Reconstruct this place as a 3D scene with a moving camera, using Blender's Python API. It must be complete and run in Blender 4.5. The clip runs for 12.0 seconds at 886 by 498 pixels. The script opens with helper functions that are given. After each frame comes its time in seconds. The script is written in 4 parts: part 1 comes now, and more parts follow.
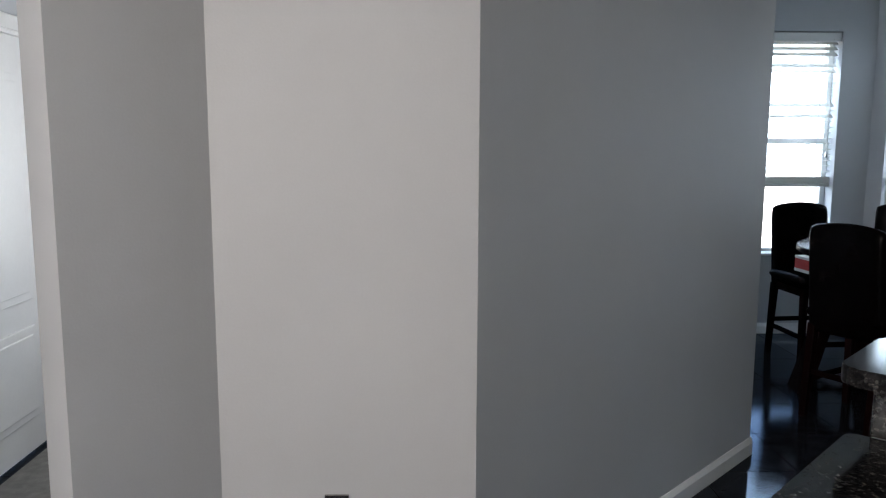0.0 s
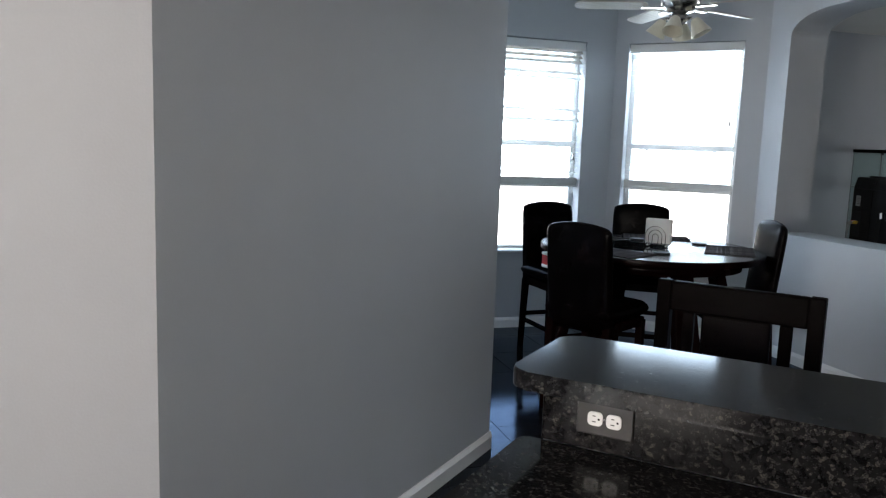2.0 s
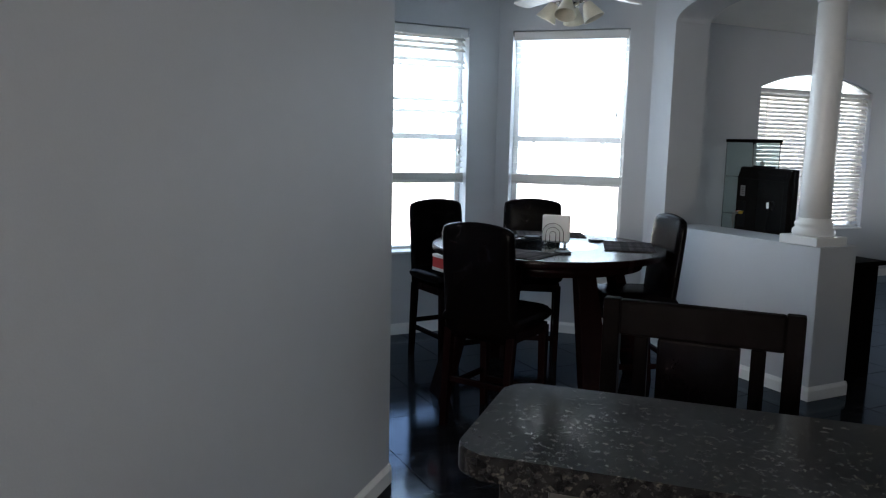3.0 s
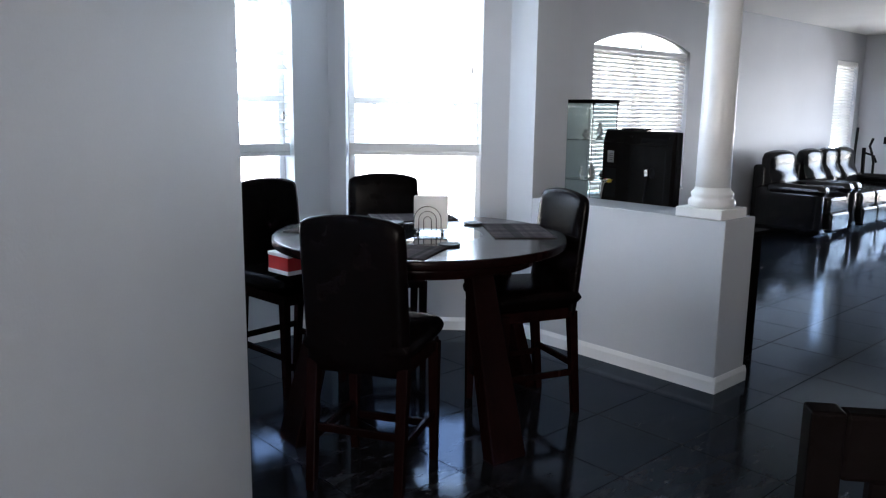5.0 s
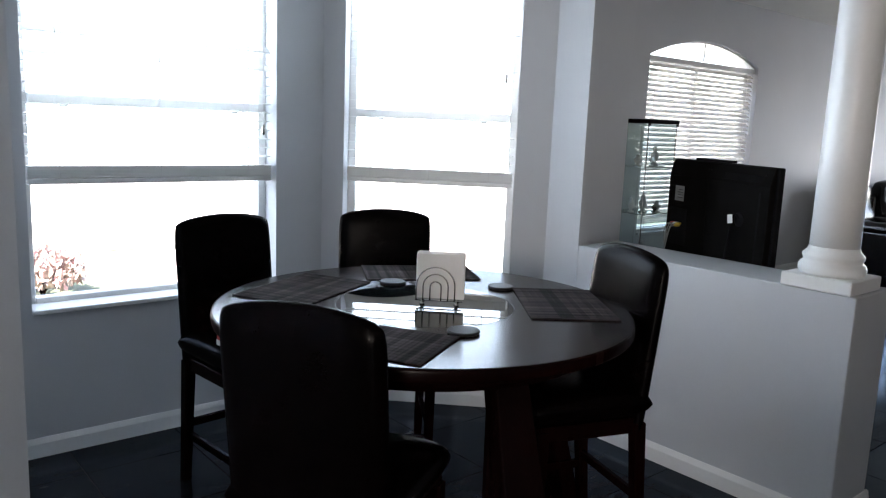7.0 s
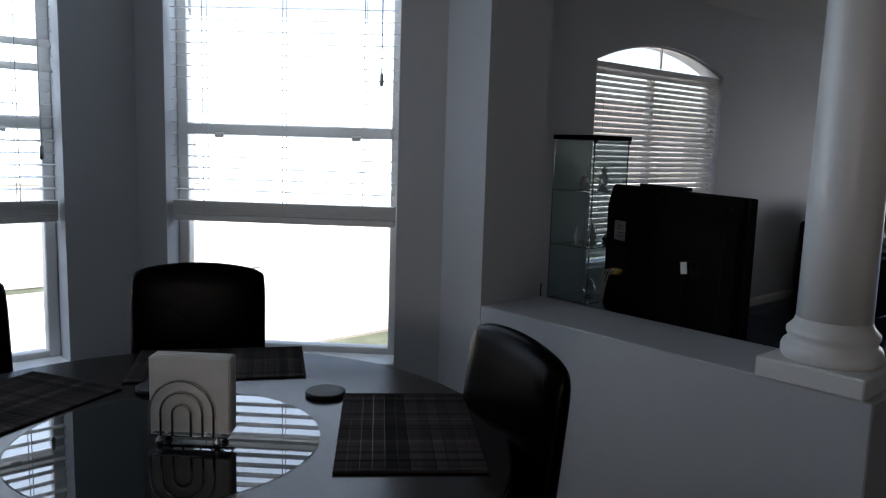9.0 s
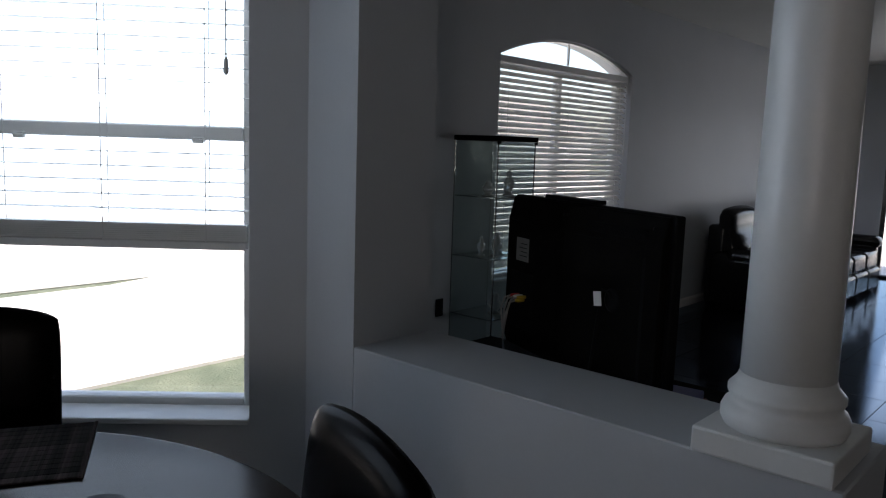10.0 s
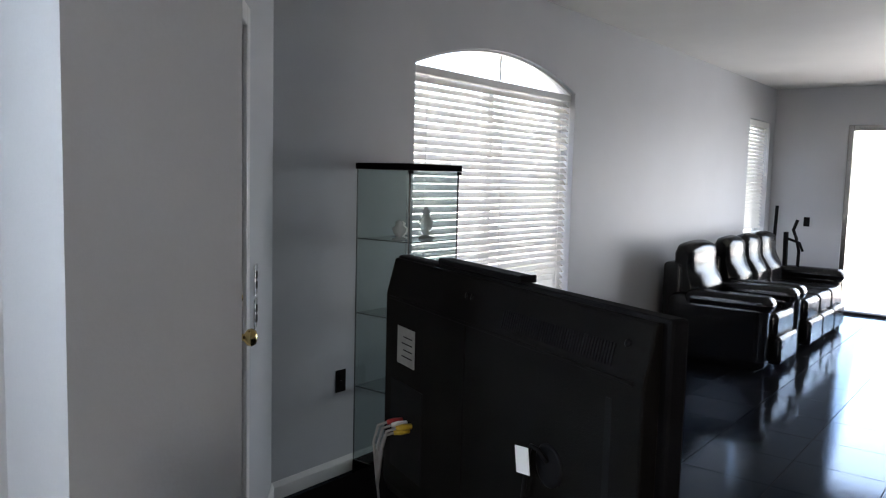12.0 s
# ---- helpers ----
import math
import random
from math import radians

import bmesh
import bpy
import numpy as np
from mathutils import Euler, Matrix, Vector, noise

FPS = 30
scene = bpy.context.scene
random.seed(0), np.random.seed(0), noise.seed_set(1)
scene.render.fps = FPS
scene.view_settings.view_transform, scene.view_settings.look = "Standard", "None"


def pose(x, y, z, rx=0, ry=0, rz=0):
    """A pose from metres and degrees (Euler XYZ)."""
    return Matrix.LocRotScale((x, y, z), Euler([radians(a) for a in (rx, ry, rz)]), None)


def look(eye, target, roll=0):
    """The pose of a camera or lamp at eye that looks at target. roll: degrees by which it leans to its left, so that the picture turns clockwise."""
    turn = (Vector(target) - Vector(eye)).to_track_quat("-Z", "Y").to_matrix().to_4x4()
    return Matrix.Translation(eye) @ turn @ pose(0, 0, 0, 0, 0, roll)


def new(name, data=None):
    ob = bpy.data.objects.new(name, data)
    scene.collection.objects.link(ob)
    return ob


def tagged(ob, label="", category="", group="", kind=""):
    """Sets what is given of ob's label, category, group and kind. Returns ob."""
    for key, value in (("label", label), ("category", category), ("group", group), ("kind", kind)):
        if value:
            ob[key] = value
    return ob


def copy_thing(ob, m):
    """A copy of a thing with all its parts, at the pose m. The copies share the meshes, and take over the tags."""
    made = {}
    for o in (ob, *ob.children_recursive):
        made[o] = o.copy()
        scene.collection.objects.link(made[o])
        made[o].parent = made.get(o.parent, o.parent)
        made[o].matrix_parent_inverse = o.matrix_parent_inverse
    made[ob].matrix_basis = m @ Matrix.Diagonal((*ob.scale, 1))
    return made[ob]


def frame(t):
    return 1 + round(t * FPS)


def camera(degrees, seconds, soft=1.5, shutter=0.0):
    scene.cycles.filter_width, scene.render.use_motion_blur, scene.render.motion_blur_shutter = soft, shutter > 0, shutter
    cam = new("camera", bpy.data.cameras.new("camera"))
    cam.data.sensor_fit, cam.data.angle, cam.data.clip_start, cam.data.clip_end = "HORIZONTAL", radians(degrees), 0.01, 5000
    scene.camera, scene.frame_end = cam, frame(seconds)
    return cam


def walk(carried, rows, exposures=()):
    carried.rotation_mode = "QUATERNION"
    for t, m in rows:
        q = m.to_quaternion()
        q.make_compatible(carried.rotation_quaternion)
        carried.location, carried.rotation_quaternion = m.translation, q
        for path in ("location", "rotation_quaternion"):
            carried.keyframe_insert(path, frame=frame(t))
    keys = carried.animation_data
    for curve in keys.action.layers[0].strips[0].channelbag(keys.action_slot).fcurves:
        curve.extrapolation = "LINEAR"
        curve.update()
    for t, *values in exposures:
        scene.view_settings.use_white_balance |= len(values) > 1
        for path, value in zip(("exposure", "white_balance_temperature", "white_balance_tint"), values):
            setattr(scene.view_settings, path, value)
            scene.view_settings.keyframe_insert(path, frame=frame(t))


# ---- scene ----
cam = camera(60.2, 12.0, soft=1.2)
PATH = [
    (0, (-1.55, 1.06, 1.533), (-1.502, 3.041, 1.262), 0.2),
    (0.5, (-1.45, 1.07, 1.524), (-1.227, 3.039, 1.256), -0.1),
    (1, (-1.38, 1.089, 1.525), (-1.025, 3.037, 1.245), 0.4),
    (1.5, (-1.307, 1.095, 1.538), (-0.847, 3.021, 1.262), 1.4),
    (2, (-1.252, 1.183, 1.524), (-0.683, 3.081, 1.255), 2.0),
    (2.5, (-1.212, 1.415, 1.523), (-0.491, 3.26, 1.248), 1.1),
    (3, (-1.17, 1.655, 1.521), (-0.293, 3.432, 1.246), 1.3),
    (5, (-0.914, 2.765, 1.503), (0.407, 4.224, 1.148), 0.7),
    (5.5, (-0.747, 3.006, 1.52), (0.563, 4.474, 1.16), 1.0),
    (6, (-0.557, 3.209, 1.518), (0.762, 4.679, 1.202), 1.0),
    (6.5, (-0.354, 3.418, 1.528), (0.945, 4.906, 1.218), 1.9),
    (7, (-0.126, 3.577, 1.533), (1.143, 5.089, 1.208), 2.3),
    (7.5, (0.145, 3.719, 1.542), (1.418, 5.238, 1.274), 1.5),
    (9.5, (1.135, 4.239, 1.534), (2.51, 5.665, 1.26), 2.1),
    (10, (1.374, 4.395, 1.553), (2.852, 5.716, 1.287), 1.9),
    (10.5, (1.644, 4.501, 1.549), (3.167, 5.767, 1.275), 1.8),
    (11, (1.882, 4.611, 1.556), (3.39, 5.901, 1.305), 1.5),
    (11.5, (2.079, 4.754, 1.552), (3.606, 6.022, 1.309), 2.1),
    (12, (2.3, 4.899, 1.569), (3.87, 6.124, 1.381), 1.5),
]
EXPOSURES = [(0, 3.0, 6500, 10), (1.0, 3.22, 6500, 10), (2.0, 3.2, 6500, 10), (3.0, 3.1, 6500, 10), (5.0, 3.85, 6450, 14), (5.5, 4.12, 6500, 14), (6.5, 3.9, 6850, 14),
             (7.5, 2.95, 6700, 14), (9.5, 1.45, 6650, 15), (10.5, 1.75, 6650, 14), (11.0, 2.4, 6850, 14), (11.5, 3.1, 6900, 14), (12, 3.6, 6850, 14)]
walk(cam, [(t, look(eye, target, roll)) for t, eye, target, roll in PATH], EXPOSURES)

# world, sun, daylight at the openings and two added fill lamps
world = bpy.data.worlds.new("sky")
scene.world = world
world.use_nodes = True
_n, _l = world.node_tree.nodes, world.node_tree.links
_sky = _n.new("ShaderNodeTexSky")
_sky.sky_type = 'NISHITA'
_sky.sun_disc = False
_sky.sun_elevation = radians(60)
_sky.sun_rotation = radians(243)
_sky.dust_density = 3.0
_n["Background"].inputs["Strength"].default_value = 0.15
_l.new(_sky.outputs[0], _n["Background"].inputs["Color"])
sun = new("sun", bpy.data.lights.new("sun", 'SUN'))
sun.data.energy, sun.data.angle, sun.data.color = 5.0, radians(0.5), (1.0, 0.95, 0.88)
sun.matrix_world = look((0, 0, 0), (0.45, 0.23, -0.87))


def window_light(name, centre, towards, w, h, watts, colour=(0.93, 0.96, 1.0)):
    ob = new(name, bpy.data.lights.new(name, 'AREA'))
    ob.data.shape, ob.data.size, ob.data.size_y, ob.data.energy, ob.data.color = 'RECTANGLE', w, h, watts, colour
    c = Vector(centre)
    ob.matrix_world = look(c, c + Vector(towards))
    return ob


# daylight through the wide glass door; kitchen lamp added unseen behind the walker
window_light("kitchen_fill_lamp", (-3.53, 0.55, 1.55), (1, 0.35, 0), 1.2, 1.2, 11.0, (1.0, 0.92, 0.85))
window_light("glass_door_daylight", (12.86, 5.45, 1.15), (-1, 0, -0.8), 2.4, 2.1, 10.5, (0.84, 0.92, 1.0))
window_light("bay_window_daylight", (1.15, 7.39, 1.76), (0, -1, -0.25), 1.15, 0.88, 5.0, (0.66, 0.83, 1.0))
window_light("bay_corner_window_daylight", (2.54, 6.88, 1.83), (-1, -1, -0.3), 0.86, 1.14, 3.5, (0.66, 0.83, 1.0))
# unseen fill lamp, added to brighten the hall door
window_light("hall_fill_lamp", (-2.5, 5.455, 1.5), (-0.5, -1, 0), 0.8, 1.2, 2.2)

# ---- materials ----


def material(name):
    m = bpy.data.materials.new(name)
    m.use_nodes = True
    return m, m.node_tree.nodes, m.node_tree.links, m.node_tree.nodes["Principled BSDF"]


def surface(name, a, b, scale=6.0, rough=(0.4, 0.6), bump=0.15, grain=180.0, stretch=(1, 1, 1), metal=0.0, coat=0.0, dist=0.002, each=0.0, spec=0.5):
    """Two colours mixed by a broad and a fine noise, with roughness variation and fine relief."""
    m, n, l, p = material(name)
    tc, mp = n.new("ShaderNodeTexCoord"), n.new("ShaderNodeMapping")
    mp.inputs["Scale"].default_value = stretch
    l.new(tc.outputs["Object"], mp.inputs["Vector"])
    big, fine = n.new("ShaderNodeTexNoise"), n.new("ShaderNodeTexNoise")
    big.inputs["Scale"].default_value, big.inputs["Detail"].default_value = scale, 5
    fine.inputs["Scale"].default_value, fine.inputs["Detail"].default_value = grain, 3
    for t in (big, fine):
        l.new(mp.outputs[0], t.inputs["Vector"])
    add = n.new("ShaderNodeMath")
    add.operation = 'MULTIPLY_ADD'
    l.new(fine.outputs[0], add.inputs[0])
    add.inputs[1].default_value = 0.35
    l.new(big.outputs[0], add.inputs[2])
    ramp = n.new("ShaderNodeValToRGB")
    ramp.color_ramp.elements[0].position, ramp.color_ramp.elements[1].position = 0.45, 0.9
    ramp.color_ramp.elements[0].color, ramp.color_ramp.elements[1].color = (*a, 1), (*b, 1)
    l.new(add.outputs[0], ramp.inputs[0])
    col = ramp.outputs[0]
    if each:
        info, hsv, mr = n.new("ShaderNodeObjectInfo"), n.new("ShaderNodeHueSaturation"), n.new("ShaderNodeMapRange")
        mr.inputs["To Min"].default_value, mr.inputs["To Max"].default_value = 1 - each, 1 + each
        l.new(info.outputs["Random"], mr.inputs["Value"])
        l.new(mr.outputs[0], hsv.inputs["Value"])
        l.new(col, hsv.inputs["Color"])
        col = hsv.outputs[0]
    l.new(col, p.inputs["Base Color"])
    rr = n.new("ShaderNodeMapRange")
    rr.inputs["To Min"].default_value, rr.inputs["To Max"].default_value = rough
    l.new(big.outputs[0], rr.inputs["Value"])
    l.new(rr.outputs[0], p.inputs["Roughness"])
    p.inputs["Metallic"].default_value, p.inputs["Coat Weight"].default_value = metal, coat
    p.inputs["Coat Roughness"].default_value, p.inputs["Specular IOR Level"].default_value = 0.08, spec
    bp = n.new("ShaderNodeBump")
    bp.inputs["Strength"].default_value, bp.inputs["Distance"].default_value = bump, dist
    l.new(fine.outputs[0], bp.inputs["Height"])
    l.new(bp.outputs[0], p.inputs["Normal"])
    return m


def granite_material():
    m, n, l, p = material("black_speckled_granite")
    tc = n.new("ShaderNodeTexCoord")
    v1, v2, no = n.new("ShaderNodeTexVoronoi"), n.new("ShaderNodeTexVoronoi"), n.new("ShaderNodeTexNoise")
    v1.inputs["Scale"].default_value, v2.inputs["Scale"].default_value = 150, 380
    no.inputs["Scale"].default_value, no.inputs["Detail"].default_value = 45, 6
    for t in (v1, v2, no):
        l.new(tc.outputs["Object"], t.inputs["Vector"])
    r1, r2 = n.new("ShaderNodeValToRGB"), n.new("ShaderNodeValToRGB")
    sep = n.new("ShaderNodeSeparateColor")
    l.new(v1.outputs["Color"], sep.inputs[0])
    e = r1.color_ramp.elements
    e[0].position, e[0].color = 0.62, (0.008, 0.008, 0.009, 1)
    e[1].position, e[1].color = 0.97, (0.052, 0.050, 0.045, 1)
    k = e.new(0.8)
    k.color = (0.022, 0.022, 0.024, 1)
    sep2, both = n.new("ShaderNodeSeparateColor"), n.new("ShaderNodeMath")
    l.new(v2.outputs["Color"], sep2.inputs[0])
    both.operation = 'MULTIPLY_ADD'
    both.inputs[1].default_value = 0.3
    l.new(sep2.outputs[0], both.inputs[0])
    scaled = n.new("ShaderNodeMath")
    scaled.operation = 'MULTIPLY'
    scaled.inputs[1].default_value = 0.75
    l.new(sep.outputs[0], scaled.inputs[0])
    l.new(scaled.outputs[0], both.inputs[2])
    l.new(both.outputs[0], r1.inputs[0])
    e = r2.color_ramp.elements
    e[0].position, e[0].color = 0.35, (0.55, 0.55, 0.56, 1)
    e[1].position, e[1].color = 0.68, (1.4, 1.35, 1.25, 1)
    l.new(no.outputs[0], r2.inputs[0])
    mul = n.new("ShaderNodeMix")
    mul.data_type, mul.blend_type = 'RGBA', 'MULTIPLY'
    mul.inputs[0].default_value = 1.0
    l.new(r1.outputs[0], mul.inputs[6])
    l.new(r2.outputs[0], mul.inputs[7])
    l.new(mul.outputs[2], p.inputs["Base Color"])
    p.inputs["Roughness"].default_value = 0.10
    p.inputs["Specular IOR Level"].default_value = 0.32
    return m


def glass_material(name, colour=(1, 1, 1), rough=0.0):
    m, n, l, p = material(name)
    p.inputs["Base Color"].default_value = (*colour, 1)
    p.inputs["Transmission Weight"].default_value, p.inputs["Roughness"].default_value, p.inputs["IOR"].default_value = 1.0, rough, 1.45
    return m


def leather_material(name, a, b, gloss=(0.20, 0.30), spec=0.09):
    m = surface(name, a, b, 9, gloss, 0.25, 260, dist=0.0015)
    m.node_tree.nodes["Principled BSDF"].inputs["Specular IOR Level"].default_value = spec
    return m


def slat_material(name):
    m, n, l, p = material(name)
    p.inputs["Base Color"].default_value, p.inputs["Roughness"].default_value = (0.82, 0.82, 0.80, 1), 0.45
    tr, mix, out = n.new("ShaderNodeBsdfTranslucent"), n.new("ShaderNodeMixShader"), n["Material Output"]
    tr.inputs[0].default_value = (0.88, 0.88, 0.86, 1)
    mix.inputs[0].default_value = 0.16
    l.new(p.outputs[0], mix.inputs[1])
    l.new(tr.outputs[0], mix.inputs[2])
    l.new(mix.outputs[0], out.inputs[0])
    return m


PAINT = surface("grey_wall_paint", (0.505, 0.52, 0.545), (0.545, 0.56, 0.585), 1.3, (0.48, 0.6), 0.25, 140, dist=0.0015, spec=0.3)
CEILING = surface("white_ceiling_paint", (0.78, 0.77, 0.735), (0.83, 0.82, 0.785), 2.0, (0.6, 0.8), 0.5, 90, dist=0.003)
TRIM = surface("white_trim_paint", (0.74, 0.74, 0.73), (0.80, 0.80, 0.79), 3.0, (0.3, 0.4), 0.1, 60)
TILE = surface("charcoal_floor_tile", (0.004, 0.0042, 0.0048), (0.019, 0.0195, 0.022), 8.0, (0.035, 0.16), 0.13, 55, (0.6, 1.7, 1), dist=0.002, each=0.25, spec=0.36)
GROUT = surface("grey_grout", (0.035, 0.035, 0.037), (0.06, 0.06, 0.06), 20, (0.7, 0.9), 0.3, 200)
GRANITE = granite_material()
WOOD = surface("espresso_wood", (0.0035, 0.0012, 0.0012), (0.009, 0.0024, 0.0022), 5, (0.18, 0.32), 0.2, 70, (1, 1, 0.08), spec=0.14)
TABLEWOOD = surface("espresso_veneer", (0.008, 0.005, 0.0048), (0.022, 0.014, 0.012), 4, (0.14, 0.26), 0.06, 90, (0.12, 1, 1), spec=0.32)
LEATHER = leather_material("brown_black_leather", (0.0010, 0.0006, 0.0006), (0.0026, 0.0013, 0.0013))
SOFALEATHER = leather_material("black_glossy_leather", (0.004, 0.004, 0.0045), (0.009, 0.009, 0.010), (0.10, 0.22), 0.5)
GLASS = glass_material("clear_glass")
GREENGLASS = glass_material("greenish_cabinet_glass", (0.73, 0.80, 0.80))
SLAT = slat_material("white_blind_slat")
WHITEPLASTIC = surface("white_plastic", (0.72, 0.72, 0.70), (0.78, 0.78, 0.76), 8, (0.3, 0.4), 0.05, 100)
BLACKPLASTIC = surface("black_plastic", (0.006, 0.006, 0.0065), (0.011, 0.011, 0.012), 8, (0.35, 0.55), 0.2, 300, spec=0.2)
GREYPLASTIC = surface("charcoal_television_shell", (0.0045, 0.0041, 0.0038), (0.0085, 0.0078, 0.0072), 6, (0.4, 0.55), 0.25, 400, spec=0.08)
BLACKWOOD = surface("black_stained_wood", (0.0016, 0.0012, 0.0012), (0.004, 0.003, 0.003), 6, (0.3, 0.45), 0.2, 80, (1, 0.1, 1), spec=0.2)
MATWEAVE = surface("woven_placemat", (0.003, 0.0025, 0.003), (0.060, 0.046, 0.045), 30, (0.6, 0.8), 0.8, 120, (1, 0.03, 1), dist=0.003, spec=0.1, each=0.55)
CHROME = surface("brushed_steel", (0.45, 0.44, 0.43), (0.55, 0.54, 0.52), 20, (0.2, 0.3), 0.05, 300, metal=1.0)
BRASS = surface("polished_brass", (0.60, 0.42, 0.16), (0.70, 0.52, 0.24), 20, (0.15, 0.25), 0.05, 200, metal=1.0)
PAPER = surface("white_paper", (0.74, 0.73, 0.70), (0.82, 0.81, 0.79), 15, (0.7, 0.9), 0.3, 200)
REDCARD = surface("red_cardboard", (0.42, 0.012, 0.012), (0.55, 0.025, 0.02), 10, (0.4, 0.5), 0.1, 200)
CREAMGLASS = surface("cream_frosted_glass", (0.62, 0.58, 0.46), (0.74, 0.71, 0.60), 9, (0.25, 0.4), 0.05, 100)
BLADE = surface("pale_fan_blade", (0.45, 0.42, 0.38), (0.62, 0.60, 0.55), 4, (0.35, 0.5), 0.1, 60, (1, 12, 1))
GRASS = surface("lawn", (0.040, 0.056, 0.032), (0.105, 0.120, 0.082), 3.0, (0.8, 1.0), 0.8, 40, dist=0.02)
CONCRETE = surface("pale_concrete", (0.42, 0.41, 0.39), (0.55, 0.54, 0.51), 1.2, (0.8, 0.95), 0.4, 90)
STUCCO = surface("pale_stucco", (0.52, 0.50, 0.46), (0.62, 0.60, 0.56), 2.0, (0.8, 0.95), 0.8, 60, dist=0.006)
SHINGLE = surface("grey_roof_shingle", (0.10, 0.095, 0.09), (0.20, 0.19, 0.18), 3.0, (0.8, 0.95), 0.8, 30, dist=0.01)
LEAF = surface("shrub_leaf", (0.23, 0.17, 0.155), (0.35, 0.27, 0.245), 12, (0.5, 0.7), 0.2, 60)
BLOSSOM = surface("pink_blossom", (0.42, 0.24, 0.26), (0.58, 0.38, 0.38), 12, (0.5, 0.7), 0.2, 60)
CARPET = surface("grey_carpet", (0.16, 0.155, 0.15), (0.24, 0.235, 0.225), 20, (0.9, 1.0), 0.9, 300, dist=0.006)
CABLEGREY = surface("grey_cable", (0.22, 0.22, 0.22), (0.30, 0.30, 0.30), 20, (0.4, 0.5), 0.05, 100)
YELLOW = surface("yellow_plug", (0.55, 0.38, 0.03), (0.65, 0.45, 0.05), 20, (0.4, 0.5), 0.05, 100)
REDPLUG = surface("red_plug", (0.5, 0.03, 0.03), (0.6, 0.05, 0.05), 20, (0.4, 0.5), 0.05, 100)
BLACKGLASS = surface("dark_glass", (0.004, 0.005, 0.005), (0.006, 0.008, 0.008), 3, (0.01, 0.03), 0.0, 50)
SLATE = surface("dark_slate", (0.004, 0.004, 0.0045), (0.010, 0.0095, 0.010), 14, (0.45, 0.6), 0.4, 160, spec=0.2)
FIGURE = glass_material("crystal", (0.97, 0.98, 0.98), 0.12)
FIGURE.node_tree.nodes["Principled BSDF"].inputs["Transmission Weight"].default_value = 0.6



def polish(m, weight, graze, power=5.0):
    """Lay a thin gloss over a dark matt body, in place of the body's own; it grows towards grazing angles."""
    n, l = m.node_tree.nodes, m.node_tree.links
    p, out = n["Principled BSDF"], n["Material Output"]
    g, mix = n.new("ShaderNodeBsdfGlossy"), n.new("ShaderNodeMixShader")
    for a, b in (("Roughness", "Roughness"), ("Normal", "Normal")):
        for k in p.inputs[a].links:
            l.new(k.from_socket, g.inputs[b])
    if not p.inputs["Roughness"].links:
        g.inputs["Roughness"].default_value = p.inputs["Roughness"].default_value
    g.inputs["Color"].default_value = (1, 1, 1, 1)
    p.inputs["Specular IOR Level"].default_value = 0.0
    lw, cube, gain = n.new("ShaderNodeLayerWeight"), n.new("ShaderNodeMath"), n.new("ShaderNodeMath")
    cube.operation, gain.operation = 'POWER', 'MULTIPLY_ADD'
    cube.inputs[1].default_value, gain.inputs[1].default_value, gain.inputs[2].default_value = power, graze, weight
    l.new(lw.outputs["Facing"], cube.inputs[0])
    l.new(cube.outputs[0], gain.inputs[0])
    l.new(gain.outputs[0], mix.inputs[0])
    l.new(p.outputs[0], mix.inputs[1])
    l.new(g.outputs[0], mix.inputs[2])
    l.new(mix.outputs[0], out.inputs[0])


for _m, _w, _g in ((LEATHER, 0.0045, 0.20), (TABLEWOOD, 0.04, 0.50), (GRANITE, 0.02, 0.60), (GREYPLASTIC, 0.002, 0.10), (BLACKPLASTIC, 0.004, 0.12),
                   (WOOD, 0.006, 0.14), (BLACKWOOD, 0.001, 0.06), (MATWEAVE, 0.005, 0.03), (SOFALEATHER, 0.04, 0.40)):
    polish(_m, _w, _g)
polish(TILE, 0.037, 1.5, 8.0)
# the sky's blue in the floor reflections is put into the gloss colour
TILE.node_tree.nodes["Glossy BSDF"].inputs["Color"].default_value = (0.68, 0.82, 1.0, 1)

# ---- building helpers ----


